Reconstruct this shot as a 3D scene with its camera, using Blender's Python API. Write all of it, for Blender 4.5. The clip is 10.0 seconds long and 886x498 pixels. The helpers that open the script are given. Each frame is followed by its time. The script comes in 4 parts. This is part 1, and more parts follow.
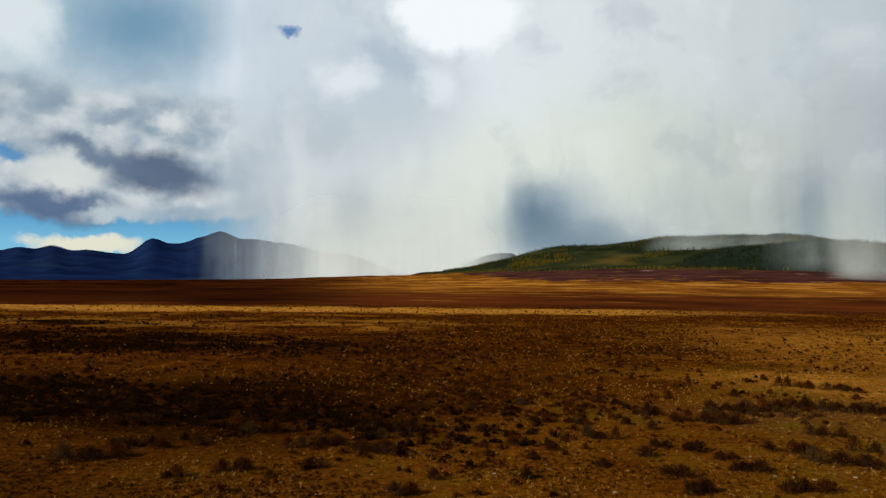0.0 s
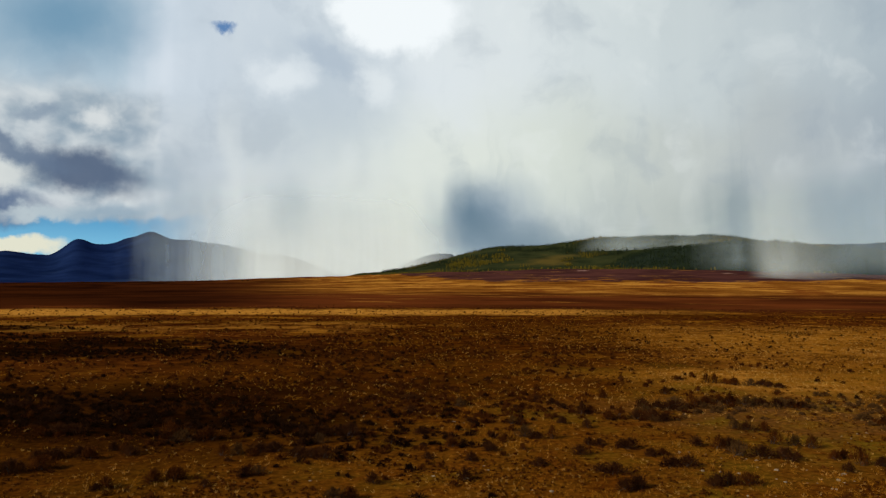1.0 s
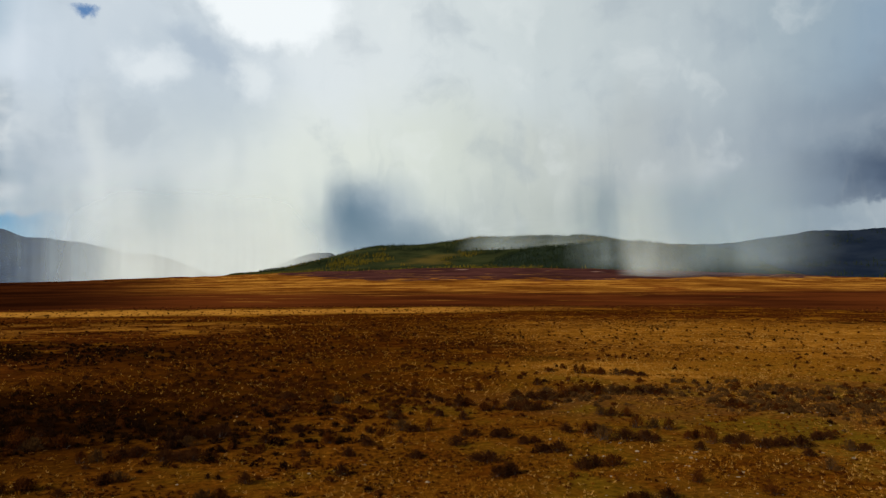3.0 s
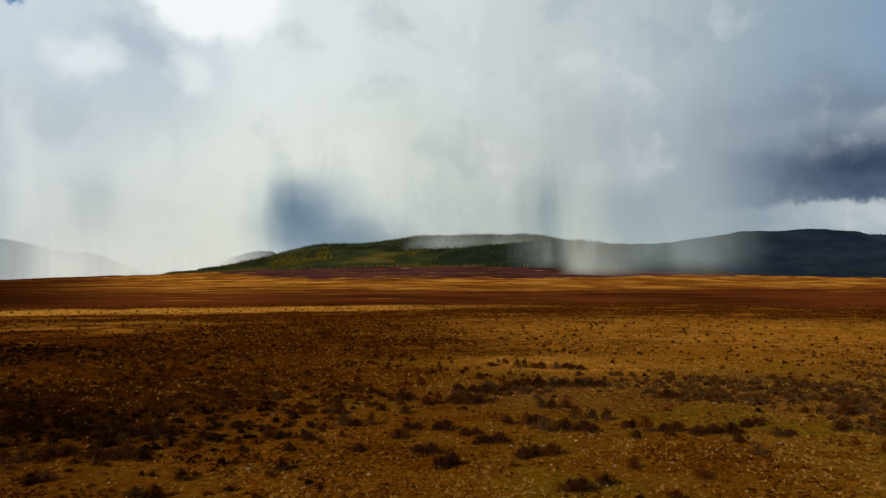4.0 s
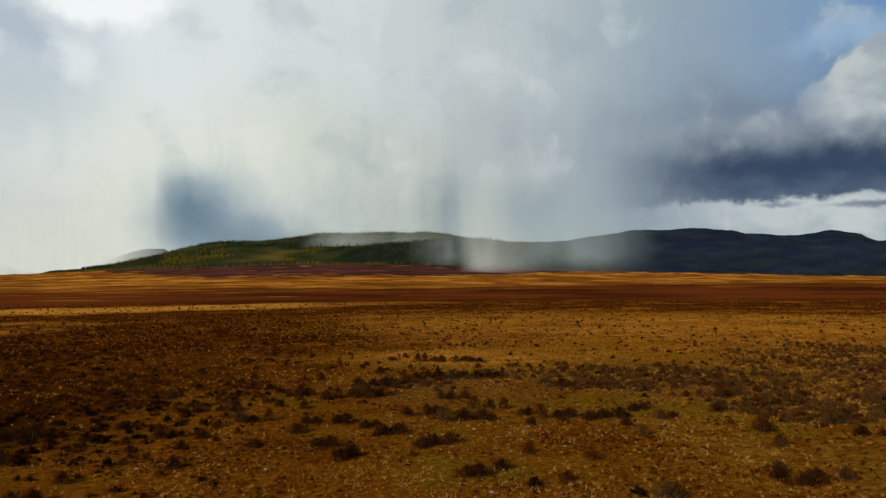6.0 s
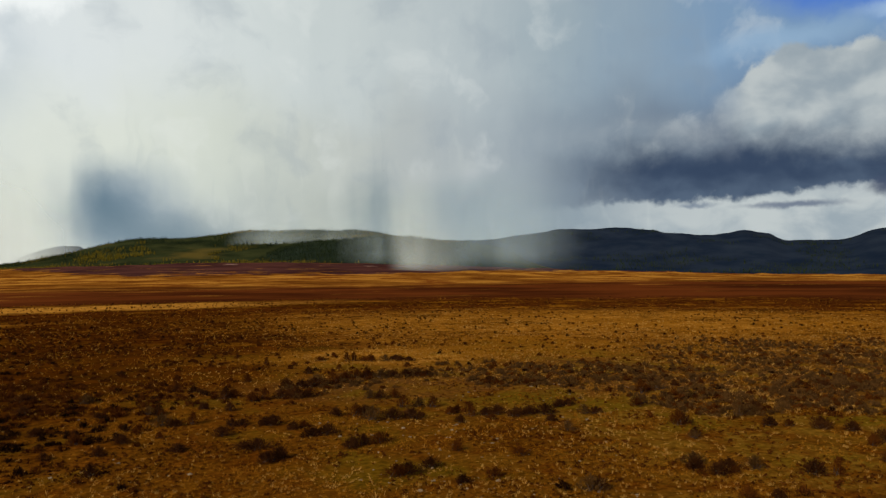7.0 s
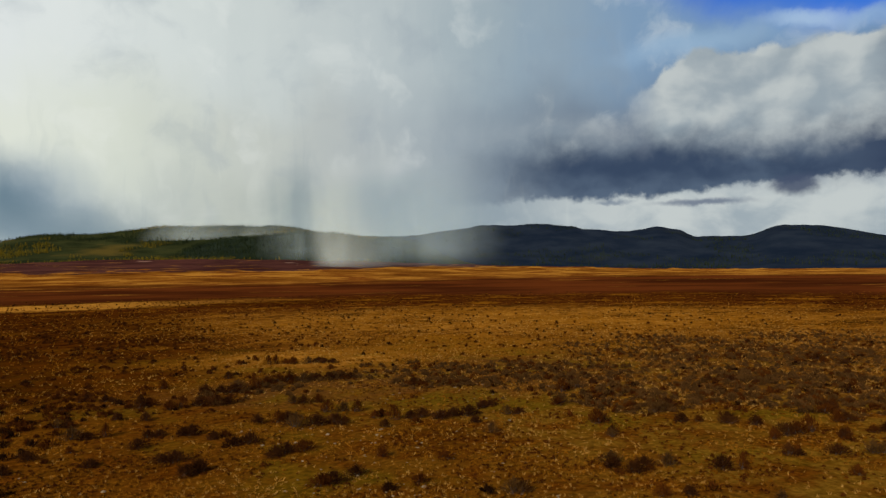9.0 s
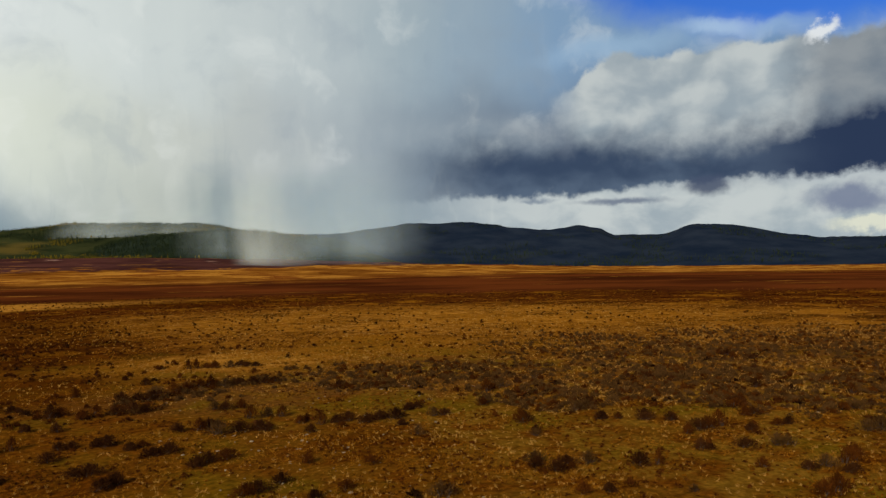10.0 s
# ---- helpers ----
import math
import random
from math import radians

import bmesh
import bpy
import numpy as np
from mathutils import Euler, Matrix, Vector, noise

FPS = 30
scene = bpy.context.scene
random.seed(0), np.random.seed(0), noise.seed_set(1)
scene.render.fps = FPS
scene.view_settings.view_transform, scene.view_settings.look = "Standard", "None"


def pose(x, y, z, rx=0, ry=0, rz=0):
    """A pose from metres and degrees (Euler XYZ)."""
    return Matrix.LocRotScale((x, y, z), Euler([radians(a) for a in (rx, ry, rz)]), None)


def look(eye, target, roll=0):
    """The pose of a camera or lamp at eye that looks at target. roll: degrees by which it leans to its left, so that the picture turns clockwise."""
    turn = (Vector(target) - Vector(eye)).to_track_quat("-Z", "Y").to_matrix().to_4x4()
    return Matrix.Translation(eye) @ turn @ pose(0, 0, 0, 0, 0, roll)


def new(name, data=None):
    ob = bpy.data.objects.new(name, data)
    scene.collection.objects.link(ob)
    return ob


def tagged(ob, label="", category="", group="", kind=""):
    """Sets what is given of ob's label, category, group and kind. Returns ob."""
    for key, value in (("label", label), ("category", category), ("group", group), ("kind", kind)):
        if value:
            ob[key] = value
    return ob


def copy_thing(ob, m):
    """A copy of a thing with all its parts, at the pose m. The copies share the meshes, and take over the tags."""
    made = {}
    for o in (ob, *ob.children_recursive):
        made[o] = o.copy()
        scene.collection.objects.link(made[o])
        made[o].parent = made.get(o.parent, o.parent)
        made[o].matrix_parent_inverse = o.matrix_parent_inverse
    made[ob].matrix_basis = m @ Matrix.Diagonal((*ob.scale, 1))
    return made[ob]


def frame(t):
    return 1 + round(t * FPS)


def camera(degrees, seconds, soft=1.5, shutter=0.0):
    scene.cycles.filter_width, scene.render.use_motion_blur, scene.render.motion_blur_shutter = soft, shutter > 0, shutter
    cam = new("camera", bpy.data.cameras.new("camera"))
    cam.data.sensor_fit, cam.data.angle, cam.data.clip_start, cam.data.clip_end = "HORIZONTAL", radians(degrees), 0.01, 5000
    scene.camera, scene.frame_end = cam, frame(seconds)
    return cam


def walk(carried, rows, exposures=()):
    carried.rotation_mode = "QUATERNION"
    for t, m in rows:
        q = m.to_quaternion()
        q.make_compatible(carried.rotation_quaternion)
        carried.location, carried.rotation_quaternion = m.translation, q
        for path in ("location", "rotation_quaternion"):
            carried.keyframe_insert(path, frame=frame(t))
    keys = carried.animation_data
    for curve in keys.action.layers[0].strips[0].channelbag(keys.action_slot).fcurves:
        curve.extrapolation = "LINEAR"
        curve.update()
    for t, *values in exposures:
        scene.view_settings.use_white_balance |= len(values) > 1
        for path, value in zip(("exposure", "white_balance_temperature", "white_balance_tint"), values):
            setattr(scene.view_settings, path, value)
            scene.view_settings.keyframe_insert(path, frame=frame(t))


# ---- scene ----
cam = camera(64.2, 10.0, soft=1.35)

PATH = [
    (0, (0.135, -0.069, 6.422), (-0.04, 1.921, 6.517), 0.6),
    (0.5, (0.106, -0.091, 6.468), (0.015, 1.904, 6.565), 0.5),
    (1, (0.134, -0.174, 6.535), (0.132, 1.823, 6.633), 0.3),
    (1.5, (0.113, -0.167, 6.565), (0.199, 1.829, 6.663), 0.3),
    (2, (0.114, -0.116, 6.567), (0.287, 1.874, 6.665), 0.2),
    (2.5, (0.195, -0.13, 6.468), (0.449, 1.851, 6.566), 0.0),
    (4, (0.298, -0.15, 6.104), (0.787, 1.787, 6.197), -0.1),
    (4.5, (0.323, -0.152, 5.983), (0.884, 1.766, 6.075), -0.2),
    (5, (0.266, -0.173, 5.927), (0.884, 1.727, 6.016), -0.2),
    (6.5, (0.362, -0.336, 5.87), (1.202, 1.478, 5.953), -0.5),
    (7, (0.291, -0.373, 5.936), (1.224, 1.394, 6.015), -0.5),
    (7.5, (0.245, -0.373, 6.004), (1.242, 1.359, 6.08), -0.6),
    (8, (0.211, -0.366, 6.1), (1.245, 1.345, 6.171), -0.7),
    (8.5, (0.186, -0.379, 6.194), (1.258, 1.308, 6.263), -0.7),
    (9, (0.191, -0.421, 6.285), (1.311, 1.235, 6.35), -0.8),
    (9.5, (0.133, -0.442, 6.389), (1.341, 1.15, 6.448), -0.8),
    (10, (0.128, -0.474, 6.492), (1.415, 1.056, 6.548), -1.0),
]
walk(cam, [(t, look(eye, target, roll)) for t, eye, target, roll in PATH],
     exposures=[(0, -0.05, 6300, 7), (2.5, -0.05, 6300, 7), (5, -0.08, 6400, 7), (7.5, -0.10, 6480, 6), (10, -0.05, 6560, 6)])

# ---------------------------------------------------------------- world, sun
SUN_AZ, SUN_EL = -115.0, 29.0          # degrees from +Y towards +X


def bearing(az, el=0.0):
    a, e = radians(az), radians(el)
    return Vector((math.sin(a) * math.cos(e), math.cos(a) * math.cos(e), math.sin(e)))


class Graph:
    """Small helper round a node tree."""

    def __init__(self, tree):
        self.tree = tree
        tree.nodes.clear()

    def node(self, kind):
        return self.tree.nodes.new(kind)

    def put(self, socket, value):
        if isinstance(value, bpy.types.NodeSocket):
            self.tree.links.new(value, socket)
        elif isinstance(value, (tuple, list)) and len(value) == 3 and socket.type == "RGBA":
            socket.default_value = (*value, 1)
        else:
            socket.default_value = value

    def math(self, op, a, b=0.0, c=None, clamp=False):
        n = self.node("ShaderNodeMath")
        n.operation, n.use_clamp = op, clamp
        self.put(n.inputs[0], a)
        self.put(n.inputs[1], b)
        if c is not None:
            self.put(n.inputs[2], c)
        return n.outputs[0]

    def vec(self, op, a, b=(0, 0, 0)):
        n = self.node("ShaderNodeVectorMath")
        n.operation = op
        self.put(n.inputs[0], a)
        self.put(n.inputs[1], b)
        return n.outputs["Value"] if op in ("LENGTH", "DOT_PRODUCT", "DISTANCE") else n.outputs[0]

    def step(self, value, low, high, smooth=True, to=(0.0, 1.0)):
        n = self.node("ShaderNodeMapRange")
        n.interpolation_type = "SMOOTHSTEP" if smooth else "LINEAR"
        for i, v in enumerate((value, low, high, *to)):
            self.put(n.inputs[i], v)
        return n.outputs[0]

    def noise(self, coord, scale, detail=4.0, rough=0.55, distort=0.0, colour=False):
        n = self.node("ShaderNodeTexNoise")
        self.put(n.inputs["Vector"], coord)
        n.inputs["Scale"].default_value, n.inputs["Detail"].default_value = scale, detail
        n.inputs["Roughness"].default_value, n.inputs["Distortion"].default_value = rough, distort
        return n.outputs["Color" if colour else "Fac"]

    def mix(self, fac, a, b, mode="MIX"):
        n = self.node("ShaderNodeMix")
        n.data_type, n.blend_type = "RGBA", mode
        self.put(n.inputs[0], fac)
        self.put(n.inputs[6], a)
        self.put(n.inputs[7], b)
        return n.outputs[2]

    def warped(self, coord, scale, amount, detail=5.0):
        """coord pushed about by noise."""
        push = self.vec("SUBTRACT", self.noise(coord, scale, detail, 0.6, colour=True), (0.5, 0.5, 0.5))
        return self.vec("ADD", coord, self.vec("MULTIPLY", push, amount))

    def blob(self, coord, centre, radii, soft=0.5, turn=0.0):
        """A soft-edged oval mask: 1 inside, 0 outside."""
        m = self.node("ShaderNodeMapping")
        m.vector_type = "TEXTURE"
        self.put(m.inputs["Vector"], coord)
        m.inputs["Location"].default_value = (*centre, 0)
        m.inputs["Rotation"].default_value = (0, 0, radians(turn))
        m.inputs["Scale"].default_value = (*radii, 1)
        flat = self.vec("MULTIPLY", m.outputs[0], (1, 1, 0))
        return self.step(self.vec("LENGTH", flat), 1.0 + soft, max(0.0, 1.0 - soft))


def make_sky():
    world = bpy.data.worlds.new("sky")
    world.use_nodes = True
    scene.world = world
    g = Graph(world.node_tree)
    where = g.node("ShaderNodeTexCoord").outputs["Generated"]
    xyz = g.node("ShaderNodeSeparateXYZ")
    g.put(xyz.inputs[0], where)
    az = g.math("MULTIPLY", g.math("ARCTAN2", xyz.outputs[0], xyz.outputs[1]), 57.2958)
    el = g.math("MULTIPLY", g.math("ARCSINE", xyz.outputs[2]), 57.2958)
    pos = g.node("ShaderNodeCombineXYZ")
    g.put(pos.inputs[0], az)
    g.put(pos.inputs[1], el)
    flat = pos.outputs[0]                                  # bearing and height in degrees
    puffy = g.warped(flat, 0.34, (4.2, 3.2, 0), 6)         # billowing edges
    soft = g.warped(flat, 0.12, (5.0, 3.5, 0), 2)
    wispy = g.warped(g.warped(flat, 0.10, (7.0, 3.5, 0), 3), 0.45, (1.6, 1.4, 0), 4)      # torn edges
    fray = g.warped(flat, 0.9, (1.6, 0.7, 0), 4)           # thin shreds
    tall = g.vec("MULTIPLY", flat, (1.0, 0.10, 0))         # stretched for falling rain
    rainy = g.vec("ADD", flat, g.vec("MULTIPLY", g.vec("SUBTRACT", g.noise(tall, 0.30, 3, colour=True), (0.5, 0.5, 0.5)), (5.0, 4.0, 0)))
    rainy = g.warped(rainy, 0.14, (4.0, 4.0, 0), 3)

    def part_of(coord, n):
        s = g.node("ShaderNodeSeparateXYZ")
        g.put(s.inputs[0], coord)
        return s.outputs[n]

    def linear(r, gr, b):
        return tuple((v / 255) ** 2.2 for v in (r, gr, b))

    def across(coord, stops):
        """Colours changing with the bearing, -44 to 84 degrees."""
        n = g.node("ShaderNodeValToRGB")
        n.color_ramp.interpolation = "B_SPLINE"
        while len(n.color_ramp.elements) < len(stops):
            n.color_ramp.elements.new(0.5)
        for e, (a, c) in zip(n.color_ramp.elements, stops):
            e.position = (a + 44) / 128
        for e, (a, c) in zip(n.color_ramp.elements, stops):
            e.color = (*linear(*c), 1)
        g.put(n.inputs[0], g.step(part_of(coord, 0), -44, 84, False))
        return n.outputs[0]

    def lay(base, coord, centre, radii, colour, soft=0.5, amount=1.0, turn=0.0):
        mask = g.math("MULTIPLY", g.blob(coord, centre, radii, soft, turn), amount)
        return g.mix(mask, base, linear(*colour) if isinstance(colour, tuple) else colour)

    air = g.node("ShaderNodeTexSky")
    air.sky_type, air.sun_disc = "NISHITA", False
    air.sun_elevation, air.sun_rotation = radians(SUN_EL), radians(SUN_AZ)
    air.air_density, air.dust_density, air.ozone_density = 1.0, 0.3, 3.0
    blue = g.mix(1.0, air.outputs[0], (0.026, 0.055, 0.125), "MULTIPLY")

    # broken cloud all round
    cover = g.noise(g.vec("MULTIPLY", flat, (1.0, 1.8, 0)), 0.055, 8, 0.6, 0.4)
    body = g.noise(g.vec("MULTIPLY", soft, (1.0, 1.5, 0)), 0.20, 7, 0.52)
    grey = g.mix(g.step(body, 0.30, 0.72), (0.14, 0.16, 0.19), (0.46, 0.47, 0.48))
    sky = g.mix(g.step(cover, 0.38, 0.60), blue, grey)

    # the rain cloud: near the ground, half-way up and overhead
    low = across(rainy, [(-44, (150, 178, 200)), (-26, (150, 172, 190)), (-20, (172, 182, 192)), (-15.5, (204, 209, 212)), (-12, (184, 194, 199)), (-8, (212, 217, 212)), (-2.5, (228, 231, 217)),
                         (2, (206, 212, 206)), (9, (184, 192, 193)), (15, (192, 197, 191)), (19, (188, 193, 187)), (22.5, (168, 177, 176)), (26, (192, 197, 190)), (30, (172, 180, 180)),
                         (33, (160, 172, 178)), (39, (138, 152, 166)), (46, (172, 184, 192)), (58, (198, 205, 208)), (84, (186, 193, 204))])
    mid = across(rainy, [(-44, (198, 207, 214)), (-24, (192, 201, 209)), (-18, (202, 209, 216)), (-12, (208, 214, 216)), (-5, (224, 228, 222)), (2, (229, 232, 222)), (10, (214, 219, 209)),
                         (18, (200, 204, 199)), (24, (186, 191, 191)), (29, (178, 185, 190)), (34, (158, 169, 179)), (40, (134, 148, 163)), (48, (108, 122, 143)), (84, (88, 98, 122))])
    high = across(rainy, [(-44, (195, 210, 220)), (-25, (176, 196, 210)), (-20, (210, 217, 226)), (-13, (202, 211, 219)), (-6, (226, 231, 235)), (3, (228, 232, 233)), (12, (216, 222, 222)),
                          (20, (203, 210, 211)), (27, (192, 200, 204)), (33, (176, 187, 194)), (38, (158, 173, 184)), (44, (142, 162, 182)), (50, (128, 156, 188)), (84, (110, 145, 190))])
    wave = g.math("ADD", el, g.math("MULTIPLY", g.math("SUBTRACT", g.noise(flat, 0.11, 3), 0.5), 9.0))
    veil = g.mix(g.step(wave, 3.5, 10.0), low, g.mix(g.step(wave, 10.0, 17.0), mid, high))
    streak = g.noise(g.vec("MULTIPLY", rainy, (1.0, 0.16, 0)), 0.42, 4, 0.55)
    lump = g.noise(wispy, 0.15, 5, 0.55)
    veil = g.mix(g.math("MULTIPLY", g.step(streak, 0.52, 0.72), g.step(el, 16, 5, True, (0.04, 0.22))), veil, linear(236, 238, 230))
    veil = g.mix(g.math("MULTIPLY", g.step(streak, 0.48, 0.28), g.step(el, 16, 5, True, (0.04, 0.26))), veil, linear(130, 146, 160))
    veil = g.mix(g.step(lump, 0.50, 0.68, True, (0.0, 0.26)), veil, linear(140, 154, 170))
    veil = g.mix(g.step(lump, 0.46, 0.30, True, (0.0, 0.26)), veil, linear(240, 242, 240))
    shown = g.math("MULTIPLY", g.math("MULTIPLY", g.step(part_of(soft, 0), -60, -44), g.step(part_of(soft, 0), 100, 80)), g.step(part_of(soft, 1), 34, 26))
    sky = g.mix(shown, sky, veil)

    # relief of heaped cloud: lit from behind the eye, high and to the west
    heap = g.vec("MULTIPLY", g.warped(flat, 0.20, (3.0, 2.0, 0), 3), (1.0, 1.35, 0))
    lobes = g.noise(heap, 0.22, 5, 0.45)
    behind = g.noise(g.vec("ADD", heap, (-0.9, 1.2, 0)), 0.22, 5, 0.45)
    relief = g.math("SUBTRACT", lobes, behind)
    lit = g.step(g.math("ADD", relief, g.math("MULTIPLY", lobes, 0.9)), 0.15, 0.75)

    # bright break and lit lumps at the top of the rain cloud
    sky = lay(sky, wispy, (-9.5, 15.0), (5.5, 4.2), (186, 197, 208), 0.7, 0.65)
    sky = lay(sky, rainy, (-22.0, 17.0), (1.9, 7.0), (222, 228, 236), 0.9, 0.8, -4)
    sky = lay(sky, rainy, (-16.6, 6.0), (1.1, 6.5), (222, 226, 226), 0.9, 0.7, -3)
    sky = lay(sky, puffy, (-4.0, 21.2), (5.2, 3.0), (250, 252, 253), 0.22)
    sky = lay(sky, puffy, (-9.5, 17.6), (2.6, 0.9), (178, 190, 204), 0.6, 0.7, -25)
    sky = lay(sky, puffy, (-13.2, 15.9), (2.3, 1.3), (234, 238, 241), 0.7, 0.8)
    sky = lay(sky, puffy, (-5.6, 15.8), (1.4, 1.3), (232, 236, 238), 0.7, 0.8)
    sky = lay(sky, puffy, (-17.5, 19.1), (0.7, 0.30), (78, 122, 176), 0.7, 0.9)

    # gaps between the showers
    sky = lay(sky, rainy, (3.2, 4.6), (3.6, 3.4), (150, 166, 182), 0.8, 0.85)
    sky = lay(sky, wispy, (2.4, 5.3), (1.9, 2.1), (98, 122, 140), 0.95, 0.92, 20)
    sky = lay(sky, wispy, (5.6, 3.4), (5.4, 1.8), (122, 141, 154), 0.95, 0.85, -8)
    sky = lay(sky, rainy, (22.2, 5.2), (1.5, 2.4), (126, 142, 152), 0.9, 0.55)
    sky = lay(sky, rainy, (29.2, 4.6), (3.0, 2.2), (132, 150, 164), 0.9, 0.55)
    sky = lay(sky, rainy, (-12.4, 4.8), (2.0, 2.2), (140, 158, 170), 0.9, 0.65)

    # clear, deep blue over the ridge, with torn white shreds
    sky = lay(sky, wispy, (76, 24.5), (26, 8.2), blue, 0.16)
    sky = lay(sky, wispy, (54.0, 16.9), (5.0, 0.8), (150, 178, 208), 0.9, 0.8, 3)
    sky = lay(sky, wispy, (61.4, 17.7), (2.2, 0.45), (175, 200, 228), 0.8, 0.7, -8)
    sky = lay(sky, wispy, (65.2, 16.9), (1.8, 0.6), (150, 180, 215), 0.8, 0.6)

    # the bank of cloud beyond the ridge, with a bright band under it
    edge = part_of(puffy, 1)
    roof = g.math("ADD", 13.3, g.math("ADD", g.step(az, 49.0, 53.0, True, (0, 2.9)), g.step(az, 64, 70, True, (0, -0.3))))
    floor_at = g.step(az, 40, 62, False, (5.4, 6.3))
    bright = g.mix(g.step(body, 0.35, 0.65), linear(160, 172, 182), linear(198, 204, 206))
    sky = g.mix(g.math("MULTIPLY", g.step(part_of(soft, 0), 37, 50), g.step(edge, 6.8, 5.4)), sky, bright)
    cloud = g.mix(lit, linear(152, 164, 175), linear(192, 198, 201))
    dusk = g.mix(g.step(lobes, 0.32, 0.68), linear(60, 74, 98), linear(88, 103, 125))
    dusk = g.mix(g.step(az, 58, 71), dusk, linear(48, 60, 86))
    dark = g.math("ADD", g.step(g.math("ADD", edge, g.math("MULTIPLY", g.math("SUBTRACT", lump, 0.5), 4.0)), 12.0, 8.0), g.step(part_of(puffy, 0), 65.0, 69.5, True, (0.0, 0.50)), clamp=True)
    cloud = g.mix(dark, cloud, dusk)
    inner = g.math("MULTIPLY", g.step(g.math("SUBTRACT", edge, roof), 0.25, -0.45), g.step(g.math("SUBTRACT", edge, floor_at), -0.15, 0.45))
    inner = g.math("MULTIPLY", inner, g.math("MAXIMUM", g.step(part_of(wispy, 0), 47.5, 52.0), g.math("MULTIPLY", g.step(part_of(wispy, 0), 33, 46), g.step(part_of(wispy, 1), 13.0, 8.0))))
    sky = g.mix(inner, sky, cloud)
    sky = lay(sky, puffy, (68.9, 16.2), (1.2, 0.42), (232, 234, 238), 0.5, 0.9, 28)
    sky = lay(sky, fray, (60.8, 6.0), (1.5, 0.7), (74, 84, 108), 0.5, 0.9)
    sky = lay(sky, fray, (54.3, 5.05), (2.9, 0.24), (112, 122, 142), 0.7, 0.9)
    sky = lay(sky, fray, (47.6, 5.3), (1.2, 0.16), (126, 138, 156), 0.7, 0.8)
    sky = lay(sky, puffy, (70.5, 4.6), (2.8, 1.0), (112, 122, 150), 0.6, 0.85)
    sky = lay(sky, puffy, (71.5, 2.6), (2.4, 0.5), (226, 226, 208), 0.5, 0.9)

    # heaped cloud and a strip of clear sky over the far mountains
    west = g.step(part_of(rainy, 0), -18.5, -24.5)
    heaps = g.mix(lit, linear(138, 156, 172), linear(218, 221, 222))
    sky = g.mix(g.math("MULTIPLY", g.math("MULTIPLY", west, g.step(edge, 15.2, 12.6)), 0.92), sky, heaps)
    sky = lay(sky, wispy, (-28.4, 18.6), (5.4, 3.0), (116, 152, 178), 0.9, 0.95)
    sky = lay(sky, puffy, (-37.0, 17.6), (2.6, 2.4), (226, 232, 234), 0.5, 0.9)
    sky = g.mix(g.math("MULTIPLY", west, g.step(edge, 4.9, 4.2)), sky, g.mix(g.step(el, 2.0, 5.0), linear(128, 190, 222), linear(96, 158, 200)))
    sky = lay(sky, puffy, (-37.0, 8.7), (0.8, 0.6), (84, 140, 190), 0.6, 0.9)
    sky = lay(sky, puffy, (-33.4, 7.4), (2.6, 1.4), (222, 223, 219), 0.5, 0.85)
    sky = lay(sky, puffy, (-27.2, 7.9), (3.6, 1.6), (90, 104, 128), 0.5, 0.95, -8)
    sky = lay(sky, puffy, (-31.8, 9.3), (3.2, 0.6), (104, 120, 144), 0.7, 0.85, -16)
    sky = lay(sky, puffy, (-30.2, 11.9), (1.1, 0.5), (140, 155, 172), 0.6, 0.8)
    sky = lay(sky, puffy, (-26.4, 11.7), (1.5, 0.8), (228, 229, 228), 0.5, 0.8)
    sky = lay(sky, puffy, (-34.0, 5.3), (4.4, 1.0), (88, 108, 140), 0.6, 0.95, -3)
    sky = lay(sky, puffy, (-29.6, 4.8), (2.6, 0.36), (196, 206, 210), 0.7, 0.8)
    sky = lay(sky, wispy, (-25.5, 5.6), (3.4, 0.5), (150, 170, 186), 0.8, 0.8)
    sky = lay(sky, puffy, (-32.2, 2.5), (3.6, 0.85), (232, 228, 206), 0.25, 1.0)

    # below the horizon: ground colour, unseen
    sky = g.mix(g.step(el, -1.0, -4.0), sky, (0.05, 0.03, 0.015))

    back = g.node("ShaderNodeBackground")
    g.put(back.inputs[0], sky)
    back.inputs[1].default_value = 1.0
    g.tree.links.new(back.outputs[0], g.node("ShaderNodeOutputWorld").inputs[0])


make_sky()
sun = new("sun", bpy.data.lights.new("sun", "SUN"))
sun.data.energy, sun.data.angle, sun.data.color = 4.5, radians(0.6), (1.0, 0.86, 0.66)
sun.matrix_basis = look(bearing(SUN_AZ, SUN_EL) * 100, (0, 0, 0))


# ---------------------------------------------------------------- ground form and cover
def ease(low, high, v):
    t = np.clip((np.asarray(v, float) - low) / (high - low), 0.0, 1.0)
    return t * t * (3 - 2 * t)


def hump(centre, width, v):
    return np.exp(-((np.asarray(v, float) - centre) / width) ** 2)


def rough(x, y, scale, octaves=4, seed=0.0):
    return noise.fractal(Vector((x * scale + seed, y * scale - seed, seed)), 1.0, 2.0, octaves)


def swell(x, y):
    """The plain lies flat near by and rises gently to the foot of the hills."""
    r, az = np.hypot(x, y), np.degrees(np.arctan2(x, y))
    return 34.0 * ease(300, 1400, r) * hump(14, 29, az)


